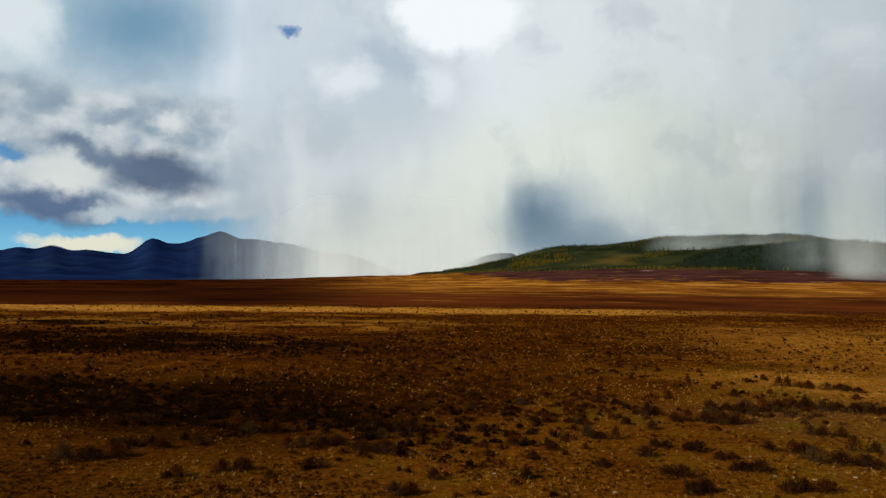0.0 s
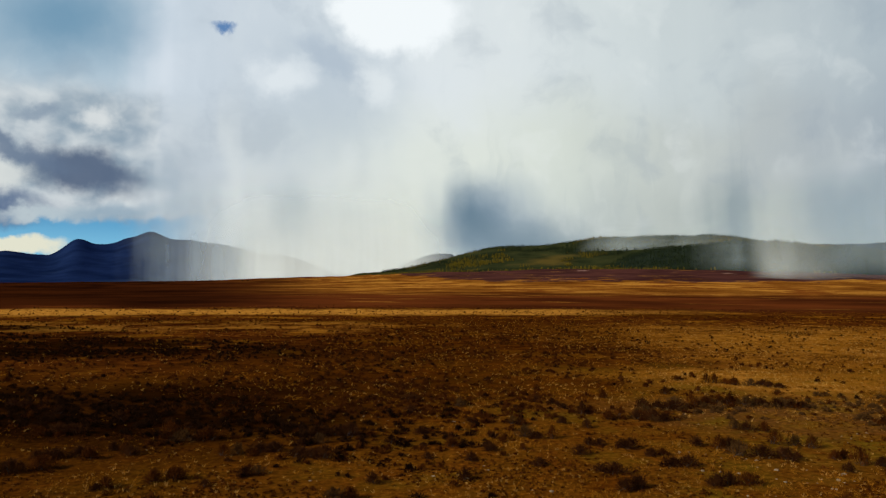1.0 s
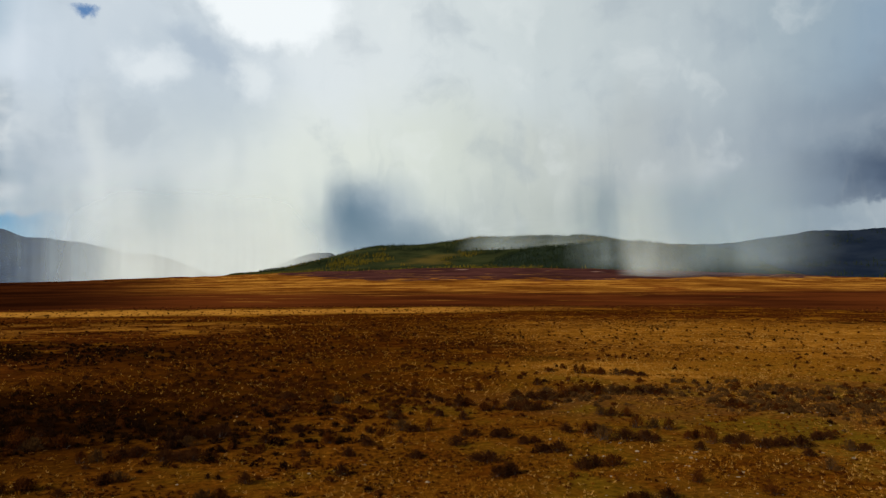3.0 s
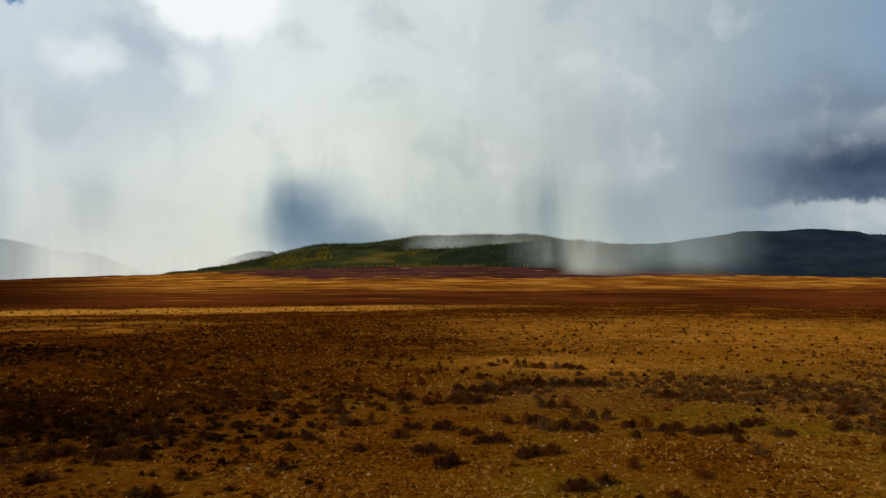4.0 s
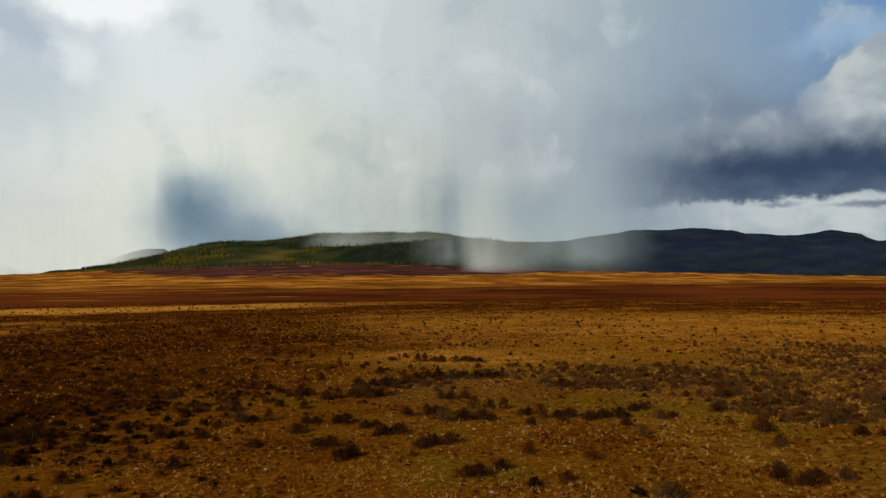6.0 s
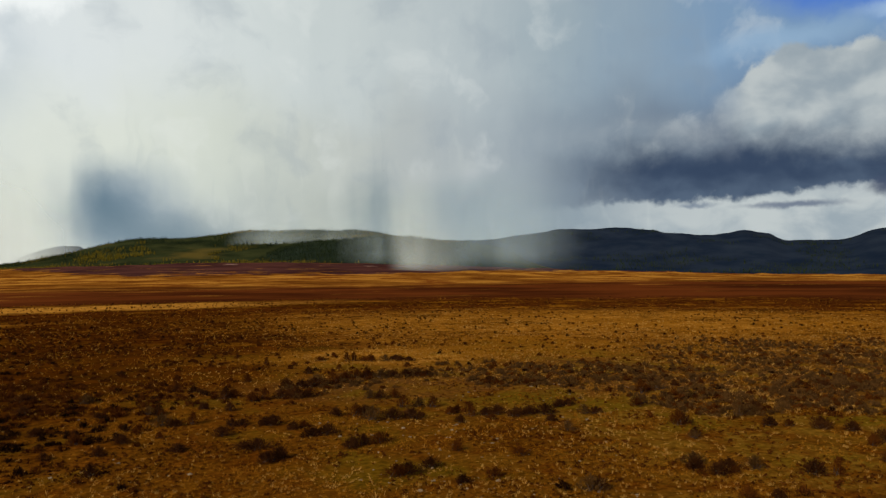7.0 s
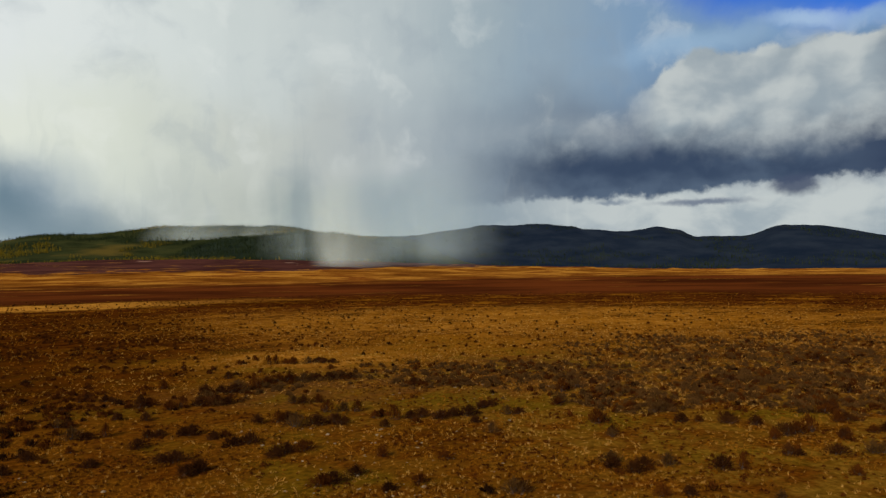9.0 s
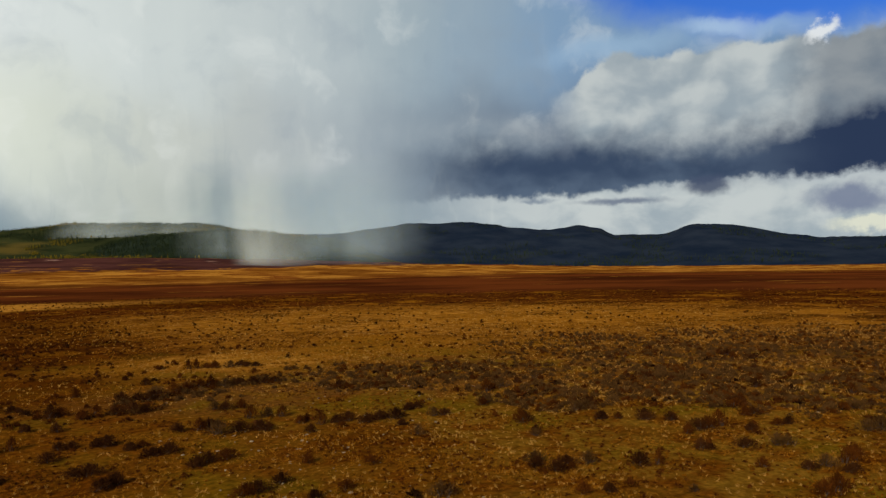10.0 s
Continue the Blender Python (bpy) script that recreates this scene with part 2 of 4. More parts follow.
def ground_z(x, y):
    r = math.hypot(x, y)
    z = float(swell(x, y))
    if r < 400:
        z += (0.10 * rough(x, y, 0.09, 3, 3.1) + 0.05 * rough(x, y, 0.6, 2, 8.2)) * (1 - r / 400)
    elif r > 500:
        z += (2.2 * rough(x, y, 0.009, 3, 5.0) + 1.3 * rough(x, y, 0.028, 3, 7.0)) * float(ease(500, 1000, r)) * float(ease(2600, 1800, r))
    return z


HILLWARD = 20.0    # the bands of growth lie across this bearing
# straw-coloured grass: centre, radii, turn
STRAW = [((63, 70), (44, 29), -45), ((24, 50), (12, 6), -20)]
# dense dark heath
HEATH = [((-22, 37), (19, 9), -10), ((-42, 74), (30, 12), -8), ((-70, 100), (26, 5), -12)]
# lighter brown heath, with grass between
BROWN = [((43, 22), (28, 10), -46), ((27, 28), (10, 4), -35), ((15, 38), (9, 3), 0), ((64, 26), (24, 12), -50), ((20, 33), (7, 2.5), -15)]
# dark red ground
PEAT = [((6, 88), (19, 42), -12), ((-5, 45), (13, 9), 25), ((-30, 120), (60, 7), 10), ((44, 150), (40, 9), -15)]


def oval(x, y, centre, radii, turn):
    a = radians(turn)
    dx, dy = x - centre[0], y - centre[1]
    u, v = dx * math.cos(a) + dy * math.sin(a), -dx * math.sin(a) + dy * math.cos(a)
    return math.hypot(u / radii[0], v / radii[1])


def inside(spots, x, y):
    """How far (x, y) lies inside one of the ovals, 0 to 1, with ragged edges; worked out once on a 2 m grid."""
    cell = (id(spots), int(x // 2), int(y // 2))
    if cell not in KNOWN:
        wx, wy = 9 * rough(x, y, 0.05, 3, 1.7), 9 * rough(x, y, 0.05, 3, 6.3)
        near = min(oval(x + wx, y + wy, *s) for s in spots)
        KNOWN[cell] = float(ease(1.3, 0.7, near))
    return KNOWN[cell]


KNOWN = {}


# ---------------------------------------------------------------- materials
def material(name):
    m = bpy.data.materials.new(name)
    m.use_nodes = True
    return m, Graph(m.node_tree)


def finish(g, colour, roughness=0.9, bump=None, strength=0.4, distance=0.05, translucent=0.0):
    out = g.node("ShaderNodeOutputMaterial")
    b = g.node("ShaderNodeBsdfPrincipled")
    g.put(b.inputs["Base Color"], colour)
    g.put(b.inputs["Roughness"], roughness)
    b.inputs["Specular IOR Level"].default_value = 0.0
    if bump is not None:
        n = g.node("ShaderNodeBump")
        n.inputs["Strength"].default_value, n.inputs["Distance"].default_value = strength, distance
        g.put(n.inputs["Height"], bump)
        g.put(b.inputs["Normal"], n.outputs[0])
    last = b.outputs[0]
    if translucent:
        t = g.node("ShaderNodeBsdfTranslucent")
        g.put(t.inputs[0], colour)
        mix = g.node("ShaderNodeMixShader")
        mix.inputs[0].default_value = translucent
        g.put(mix.inputs[1], last)
        g.put(mix.inputs[2], t.outputs[0])
        last = mix.outputs[0]
    g.tree.links.new(last, out.inputs[0])


def ground_material():
    m, g = material("steppe")
    pos = g.node("ShaderNodeNewGeometry").outputs["Position"]
    flat = g.vec("MULTIPLY", pos, (1, 1, 0))
    warp = g.warped(flat, 0.05, (18, 18, 0), 3)
    turn = g.node("ShaderNodeMapping")
    turn.vector_type = "POINT"
    g.put(turn.inputs["Vector"], flat)
    turn.inputs["Rotation"].default_value = (0, 0, radians(HILLWARD))

    sep = g.node("ShaderNodeSeparateXYZ")
    g.put(sep.inputs[0], flat)
    part_x = sep.outputs[0]
    fine = g.noise(flat, 3.4, 9, 0.72)
    mid = g.noise(flat, 0.55, 6, 0.65)
    large = g.noise(flat, 0.07, 5, 0.6)
    contour = g.vec("MULTIPLY", turn.outputs[0], (0.8, 0.8, 0))
    streaky = g.noise(contour, 0.014, 7, 0.6)
    strands = g.noise(g.vec("MULTIPLY", turn.outputs[0], (0.35, 1.0, 0)), 0.22, 5, 0.6)

    crisp = g.step(fine, 0.30, 0.70)
    straw = g.mix(crisp, (0.115, 0.040, 0.002), (0.38, 0.150, 0.010))
    ochre = g.mix(crisp, (0.042, 0.0115, 0.0008), (0.155, 0.047, 0.004))
    moss = g.mix(crisp, (0.080, 0.038, 0.003), (0.230, 0.112, 0.012))
    russet = g.mix(g.step(mid, 0.3, 0.7), (0.026, 0.0058, 0.0010), (0.105, 0.027, 0.004))
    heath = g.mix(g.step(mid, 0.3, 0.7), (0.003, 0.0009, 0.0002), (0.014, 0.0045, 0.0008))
    maroon = g.mix(g.step(streaky, 0.38, 0.62), (0.046, 0.0115, 0.0032), (0.120, 0.030, 0.0065))
    purple = g.mix(g.step(streaky, 0.38, 0.62), (0.040, 0.0150, 0.0125), (0.082, 0.030, 0.022))
    hay = g.mix(g.step(mid, 0.3, 0.7), (0.26, 0.100, 0.009), (0.56, 0.260, 0.036))
    rust = g.mix(g.step(streaky, 0.38, 0.62), (0.11, 0.030, 0.004), (0.26, 0.080, 0.009))

    # near: ochre turf with mossy and bare places
    tawny = g.mix(crisp, (0.050, 0.0170, 0.0012), (0.175, 0.064, 0.005))
    near = g.mix(g.step(mid, 0.40, 0.64), g.mix(g.step(part_x, 6, 24), tawny, moss), ochre)
    near = g.mix(g.math("MULTIPLY", g.step(fine, 0.52, 0.72), g.step(large, 0.38, 0.62, True, (0.0, 0.6))), near, straw)
    patchy = g.noise(g.warped(flat, 0.3, (2.5, 2.5, 0), 2), 0.16, 5, 0.6)
    green = g.mix(crisp, (0.058, 0.034, 0.002), (0.160, 0.094, 0.006))
    near = g.mix(g.math("MULTIPLY", g.step(patchy, 0.50, 0.64, True, (0.0, 0.8)), g.step(part_x, -6, 18, True, (0.45, 1.0))), near, green)
    near = g.mix(g.step(patchy, 0.46, 0.34, True, (0.0, 0.75)), near, g.mix(crisp, (0.030, 0.0078, 0.0006), (0.115, 0.032, 0.002)))
    # turf made darker and redder westwards: the shade there is painted in
    dimmed = g.mix(crisp, (0.018, 0.0055, 0.0006), (0.080, 0.025, 0.002))
    near = g.mix(g.math("MULTIPLY", g.step(part_x, 0, -14), g.step(mid, 0.72, 0.40, True, (0.45, 0.9))), near, dimmed)
    blotch = g.noise(g.warped(flat, 0.12, (8, 8, 0), 2), 0.085, 6, 0.65)
    middle = g.mix(g.step(mid, 0.44, 0.68, True, (0.0, 0.8)), russet, ochre)
    middle = g.mix(g.step(blotch, 0.53, 0.62, True, (0.0, 0.7)), middle, straw)
    middle = g.mix(g.step(blotch, 0.46, 0.36, True, (0.0, 0.7)), middle, heath)
    away = g.vec("LENGTH", flat)
    reach = g.math("ADD", away, g.math("MULTIPLY", g.math("SUBTRACT", g.noise(contour, 0.05, 5, 0.6), 0.5), g.step(away, 60, 700, False, (20, 420))))
    colour = g.mix(g.step(g.math("ADD", away, g.math("MULTIPLY", g.math("SUBTRACT", large, 0.5), 40)), 46, 72), near, middle)

    # far: dark red moor, a belt of pale grass, purple moor below the hills
    colour = g.mix(g.step(reach, 175, 205), colour, maroon)
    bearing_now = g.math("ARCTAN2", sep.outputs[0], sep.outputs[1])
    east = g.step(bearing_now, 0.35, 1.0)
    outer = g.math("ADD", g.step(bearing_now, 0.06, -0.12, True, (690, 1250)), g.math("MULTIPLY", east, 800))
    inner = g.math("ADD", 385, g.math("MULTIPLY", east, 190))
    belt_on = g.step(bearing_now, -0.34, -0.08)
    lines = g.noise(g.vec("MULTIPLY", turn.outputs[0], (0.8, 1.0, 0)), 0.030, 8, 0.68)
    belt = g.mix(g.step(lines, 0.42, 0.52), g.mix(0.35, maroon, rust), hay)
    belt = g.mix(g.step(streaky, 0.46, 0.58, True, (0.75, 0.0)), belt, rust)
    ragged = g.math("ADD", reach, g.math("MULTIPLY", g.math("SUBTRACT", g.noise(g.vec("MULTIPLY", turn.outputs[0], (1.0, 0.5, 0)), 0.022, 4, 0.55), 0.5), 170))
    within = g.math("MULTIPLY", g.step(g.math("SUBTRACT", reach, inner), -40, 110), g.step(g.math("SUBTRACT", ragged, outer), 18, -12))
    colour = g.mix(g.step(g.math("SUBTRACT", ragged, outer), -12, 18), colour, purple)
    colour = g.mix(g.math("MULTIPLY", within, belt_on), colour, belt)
    rills = g.noise(g.vec("MULTIPLY", turn.outputs[0], (0.30, 0.8, 0)), 0.045, 6, 0.6)
    paler = g.math("MULTIPLY", g.step(rills, 0.60, 0.66), g.math("MULTIPLY", g.step(reach, 205, 250), belt_on))
    colour = g.mix(g.math("MULTIPLY", paler, 0.55), colour, hay)
    scars = g.noise(g.vec("MULTIPLY", turn.outputs[0], (0.6, 1.0, 0)), 0.022, 3, 0.5)
    bare = g.math("MULTIPLY", g.step(scars, 0.68, 0.70), g.step(g.math("SUBTRACT", ragged, outer), 60, 120))
    colour = g.mix(g.math("MULTIPLY", bare, 0.8), colour, (0.30, 0.18, 0.13))
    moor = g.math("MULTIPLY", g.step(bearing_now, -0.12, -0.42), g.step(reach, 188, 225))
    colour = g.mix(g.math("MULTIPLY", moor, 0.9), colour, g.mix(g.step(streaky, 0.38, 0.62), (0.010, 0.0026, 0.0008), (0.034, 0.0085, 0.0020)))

    peat = g.mix(g.step(mid, 0.3, 0.7), (0.020, 0.0050, 0.0004), (0.078, 0.0210, 0.0014))
    brown = g.mix(crisp, (0.045, 0.017, 0.003), (0.170, 0.070, 0.014))
    for centre, radii, a in PEAT:
        colour = g.mix(g.math("MULTIPLY", g.blob(warp, centre, radii, 0.5, a), 0.75), colour, peat)
    for centre, radii, a in BROWN:
        colour = g.mix(g.math("MULTIPLY", g.blob(warp, centre, radii, 0.5, a), g.step(mid, 0.35, 0.60)), colour, brown)
    # dark heath growth, blackened further to carry the shade over the west
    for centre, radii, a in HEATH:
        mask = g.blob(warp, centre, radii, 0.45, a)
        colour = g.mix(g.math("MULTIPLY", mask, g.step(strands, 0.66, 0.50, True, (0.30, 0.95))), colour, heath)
    for centre, radii, a in STRAW:
        mask = g.math("MULTIPLY", g.blob(warp, centre, radii, 0.6, a), g.math("MULTIPLY", g.step(mid, 0.30, 0.62, True, (0.35, 1.0)), g.step(blotch, 0.36, 0.50, True, (0.35, 1.0))))
        colour = g.mix(g.math("MULTIPLY", mask, 0.85), colour, g.mix(g.step(large, 0.36, 0.60, True, (0.15, 0.6)), straw, hay))
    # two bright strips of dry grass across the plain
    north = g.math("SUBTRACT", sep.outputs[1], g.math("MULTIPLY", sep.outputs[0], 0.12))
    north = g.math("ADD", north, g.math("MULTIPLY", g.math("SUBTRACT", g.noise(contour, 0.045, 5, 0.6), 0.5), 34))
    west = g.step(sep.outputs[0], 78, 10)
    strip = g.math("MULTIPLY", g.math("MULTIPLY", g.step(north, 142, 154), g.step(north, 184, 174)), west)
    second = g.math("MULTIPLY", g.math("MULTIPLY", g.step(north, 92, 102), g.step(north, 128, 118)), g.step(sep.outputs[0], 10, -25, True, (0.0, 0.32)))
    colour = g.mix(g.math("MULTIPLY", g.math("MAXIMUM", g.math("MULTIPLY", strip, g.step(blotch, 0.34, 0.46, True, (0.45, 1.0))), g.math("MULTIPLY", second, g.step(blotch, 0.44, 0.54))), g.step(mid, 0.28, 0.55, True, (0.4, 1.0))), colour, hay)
    height = g.math("ADD", fine, g.math("MULTIPLY", mid, 1.5))
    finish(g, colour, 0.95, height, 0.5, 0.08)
    return m


def leafy(name, dark, light, translucent=0.25, scale=1.5):
    m, g = material(name)
    pos = g.node("ShaderNodeNewGeometry")
    who = g.node("ShaderNodeObjectInfo").outputs["Random"]
    isle = pos.outputs["Random Per Island"]
    n = g.noise(pos.outputs["Position"], scale, 3)
    v = g.math("ADD", g.math("MULTIPLY", isle, 0.45), g.math("MULTIPLY", g.step(n, 0.3, 0.7), 0.35))
    v = g.math("ADD", v, g.math("MULTIPLY", who, 0.2))
    finish(g, g.mix(v, dark, light), 0.85, translucent=translucent)
    return m


def slope_material(name, low, high, patch, scale, patch_at=(0.55, 0.68), snow=None):
    m, g = material(name)
    pos = g.node("ShaderNodeNewGeometry").outputs["Position"]
    n1 = g.noise(pos, scale, 6, 0.6)
    n2 = g.noise(g.vec("MULTIPLY", pos, (1, 1, 3)), scale * 0.25, 5, 0.6)
    c = g.mix(g.step(n1, 0.3, 0.7), low, high)
    c = g.mix(g.step(n2, *patch_at), c, patch)
    if snow:
        off = g.vec("MULTIPLY", g.vec("SUBTRACT", pos, snow), (1 / 95, 1 / 260, 1 / 24))
        lying = g.math("MULTIPLY", g.step(g.vec("LENGTH", off), 1.3, 0.8), g.step(n1, 0.38, 0.46))
        c = g.mix(lying, c, (0.75, 0.78, 0.82))
    finish(g, c, 0.95, n1, 0.6, 6.0)
    return m


def stone_material():
    m, g = material("limestone")
    pos = g.node("ShaderNodeNewGeometry").outputs["Position"]
    who = g.node("ShaderNodeObjectInfo").outputs["Random"]
    n = g.noise(pos, 9, 5, 0.65)
    c = g.mix(g.step(n, 0.3, 0.7), (0.10, 0.07, 0.036), (0.32, 0.24, 0.14))
    finish(g, g.mix(g.math("MULTIPLY", who, 0.5), c, (0.26, 0.19, 0.11)), 0.9, n, 0.6, 0.02)
    return m


def rain_material(seed, albedo, strength, left, right, top, bottom, streaky, across):
    """Lit drops with gaps between: denser in streaks, thinning to every side."""
    m, g = material("rain")
    uv = g.node("ShaderNodeTexCoord").outputs["UV"]
    s = g.node("ShaderNodeSeparateXYZ")
    g.put(s.inputs[0], uv)
    u, v = s.outputs[0], s.outputs[1]
    p = g.vec("ADD", g.vec("MULTIPLY", uv, (across, 0.8, 0)), (seed * 3.7, seed * 1.9, seed))
    slant = g.warped(p, 0.5, (0.5, 0.1, 0), 1)
    streak = g.step(g.noise(g.vec("MULTIPLY", slant, (1, 0.35, 0)), 1.0, 4, 0.55), 0.32, 0.68)
    cloudy = g.step(g.noise(g.vec("MULTIPLY", p, (0.5, 2.4, 0)), 1.0, 4, 0.55), 0.30, 0.62)
    sway = g.noise(g.vec("ADD", g.vec("MULTIPLY", uv, (1.6, 1.3, 0)), (seed, seed * 2, seed)), 1.0, 4, 0.5)
    shift = g.math("MULTIPLY", g.math("SUBTRACT", sway, 0.5), 0.5)
    a, b = g.math("ADD", u, g.math("MULTIPLY", shift, left)), g.math("ADD", u, g.math("MULTIPLY", shift, right))
    sides = g.math("MULTIPLY", g.math("MULTIPLY", g.step(a, 0.0, left), g.step(b, 1.0, 1.0 - right)), g.math("MULTIPLY", g.step(u, 0.0, 0.04), g.step(u, 1.0, 0.96)))
    ragged = g.math("ADD", v, g.math("MULTIPLY", shift, 0.5))
    ends = g.math("MULTIPLY", g.math("MULTIPLY", g.step(v, 0.0, bottom), g.step(ragged, 0.96, 0.96 - top)), g.step(v, 1.0, 0.9))
    dense = g.math("ADD", 1.0 - streaky, g.math("MULTIPLY", g.math("ADD", g.math("MULTIPLY", streak, 0.65), g.math("MULTIPLY", cloudy, 0.45)), streaky))
    alpha = g.math("MULTIPLY", g.math("MULTIPLY", g.math("MULTIPLY", sides, ends), dense), strength, clamp=True)
    front, rear, clear = g.node("ShaderNodeBsdfDiffuse"), g.node("ShaderNodeBsdfTranslucent"), g.node("ShaderNodeBsdfTransparent")
    g.put(front.inputs[0], albedo)
    g.put(rear.inputs[0], albedo)
    sunward = g.node("ShaderNodeCombineXYZ")
    for k in range(3):
        sunward.inputs[k].default_value = bearing(SUN_AZ, SUN_EL)[k]      # drops have no front: they face the sun all alike
    g.put(front.inputs["Normal"], sunward.outputs[0])
    both, last, out = g.node("ShaderNodeMixShader"), g.node("ShaderNodeMixShader"), g.node("ShaderNodeOutputMaterial")
    both.inputs[0].default_value = 0.1
    g.put(both.inputs[1], front.outputs[0])
    g.put(both.inputs[2], rear.outputs[0])
    g.put(last.inputs[0], alpha)
    g.put(last.inputs[1], clear.outputs[0])
    g.put(last.inputs[2], both.outputs[0])
    g.tree.links.new(last.outputs[0], out.inputs[0])
    return m


M_GROUND = ground_material()
M_BIRCH = leafy("dwarf_birch_twigs", (0.008, 0.0030, 0.0012), (0.086, 0.031, 0.009))
M_RUST = leafy("rusty_twigs", (0.020, 0.0055, 0.0012), (0.120, 0.036, 0.006))
M_PEATY = leafy("black_twigs", (0.004, 0.0018, 0.0009), (0.034, 0.014, 0.005))
M_GREY = leafy("grey_twigs", (0.020, 0.0092, 0.003), (0.130, 0.062, 0.018))
M_PALE = leafy("bleached_blades", (0.22, 0.105, 0.014), (0.66, 0.38, 0.09), 0.3, 0.3)
M_WOOD = leafy("bark", (0.03, 0.02, 0.015), (0.09, 0.065, 0.05), 0.0)
M_STRAW = leafy("straw_blades", (0.10, 0.036, 0.002), (0.48, 0.205, 0.018), 0.30, 0.2)
M_TURF = leafy("ochre_blades", (0.055, 0.018, 0.001), (0.260, 0.098, 0.007), 0.2, 0.3)
M_SPRUCE = leafy("dark_needles", (0.010, 0.016, 0.008), (0.035, 0.048, 0.018), 0.1, 0.02)
M_LARCH = leafy("yellow_needles", (0.075, 0.060, 0.006), (0.22, 0.155, 0.016), 0.2, 0.02)
M_STONE = stone_material()
M_HILL = slope_material("hill_moss", (0.013, 0.018, 0.007), (0.036, 0.040, 0.013), (0.085, 0.062, 0.014), 0.012)
M_SPUR = slope_material("dark_slope", (0.010, 0.016, 0.012), (0.024, 0.034, 0.020), (0.030, 0.036, 0.020), 0.012)
# heath darkened and blued: cloud shade and haze held in the colour
M_RIDGE = slope_material("haze_blue_heath", (0.008, 0.014, 0.027), (0.018, 0.026, 0.040), (0.026, 0.031, 0.030), 0.010)
# the blue of distance and shade is mixed into this rock colour
M_PEAK = slope_material("haze_blue_slate", (0.004, 0.010, 0.038), (0.010, 0.022, 0.072), (0.014, 0.028, 0.066), 0.006, snow=(-2271, 3592, 156))
# lightened to blue-grey: aerial haze painted into the slope
M_FARHILL = slope_material("haze_pale_heath", (0.05, 0.07, 0.09), (0.08, 0.10, 0.12), (0.10, 0.11, 0.11), 0.006)


# ---------------------------------------------------------------- mesh helpers
def mesh_ob(name, verts, faces, mats, smooth=False, slots=None, uvs=None, parent=None, label=""):
    me = bpy.data.meshes.new(name)
    me.from_pydata(verts, [], faces)
    for mt in mats:
        me.materials.append(mt)
    if slots is not None:
        me.polygons.foreach_set("material_index", slots)
    if smooth:
        me.polygons.foreach_set("use_smooth", [True] * len(me.polygons))
    if uvs is not None:
        layer = me.uv_layers.new(name="UVMap")
        order = np.empty(len(me.loops), int)
        me.loops.foreach_get("vertex_index", order)
        layer.data.foreach_set("uv", np.asarray(uvs, float)[order].ravel())
    me.update()
    ob = new(name, me)
    if parent is not None:
        ob.parent = parent
    if label:
        tagged(ob, label)
    return ob


def grid_faces(rows, cols, wrap=False):
    out = []
    for i in range(rows - 1):
        for j in range(cols if wrap else cols - 1):
            k = (j + 1) % cols
            out.append((i * cols + j, i * cols + k, (i + 1) * cols + k, (i + 1) * cols + j))
    return out


# ---------------------------------------------------------------- large structure
def make_ground():
    angles = list(np.arange(-46, 84, 0.45)) + list(np.arange(84, 314, 5.0))
    radii = [0.0] + list(np.geomspace(1.5, 450, 120)) + list(np.linspace(455, 1500, 110)) + list(np.geomspace(1530, 4950, 24))
    verts = []
    for r in radii:
        for a in angles:
            x, y = r * math.sin(radians(a)), r * math.cos(radians(a))
            verts.append((x, y, ground_z(x, y)))
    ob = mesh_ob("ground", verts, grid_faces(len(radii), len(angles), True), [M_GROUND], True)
    tagged(ob, "flat autumn steppe with straw grass, moss and russet heath", "ground", kind="structure")


FORMS = {}


def hill_mesh(name, az0, az1, foot, crest, back, crest_height, mat, grain, label, step=0.22):
    """A hill seen across the plain: crest_height(az) is its skyline's height in metres."""
    angles = np.arange(az0, az1 + 1e-6, step)
    radii = list(np.linspace(foot, crest, 26)) + list(np.linspace(crest, back, 8))[1:]

    def height(a, r):
        up = float(ease(foot, crest, r)) ** 0.85 if r <= crest else float(ease(back, crest, r))
        x, y = r * math.sin(radians(a)), r * math.cos(radians(a))
        edge = float(ease(az0, az0 + 2.5, a) * ease(az1, az1 - 2.5, a))
        base = float(swell(x, y)) - 2.0
        crag = 1 - 2 * abs(rough(x, y, 0.0035, 4, 6.0))
        gully = grain * (rough(x, y, 0.004, 5, 2.0) + 0.35 * crag) * up * (0.55 if r < crest * 0.97 else 0.42)
        return Vector((x, y, base + (float(crest_height(a)) - base) * up * edge + (gully + 0.28 * grain * rough(x, y, 0.017, 3, 4.0) * up) * edge))

    FORMS[name] = height
    verts = [tuple(height(a, r)) for r in radii for a in angles]
    ob = mesh_ob(name, verts, grid_faces(len(radii), len(angles)), [mat], True)
    return tagged(ob, label, "hill", kind="structure")


def wooded_top(a):
    return 34 + 93 * ease(-8, 7.5, a) + 28 * ease(7, 13.5, a) - 40 * ease(20, 29, a) - 110 * ease(30, 40, a)


def spur_top(a):
    return 24 + 68 * ease(9.5, 17, a) + 12 * ease(17, 23, a) - 70 * ease(25, 35, a)


def ridge_top(a):
    return (60 + 73 * ease(20, 28, a) + 38 * ease(30, 38.5, a) - 7 * ease(41, 44.5, a) - 14 * ease(44.3, 45.6, a) - 10 * ease(46, 48.5, a)
            + 11 * hump(51, 0.9, a) - 26 * ease(52.3, 54, a) + 31 * ease(57, 60, a) - 62 * ease(60.2, 69.5, a))


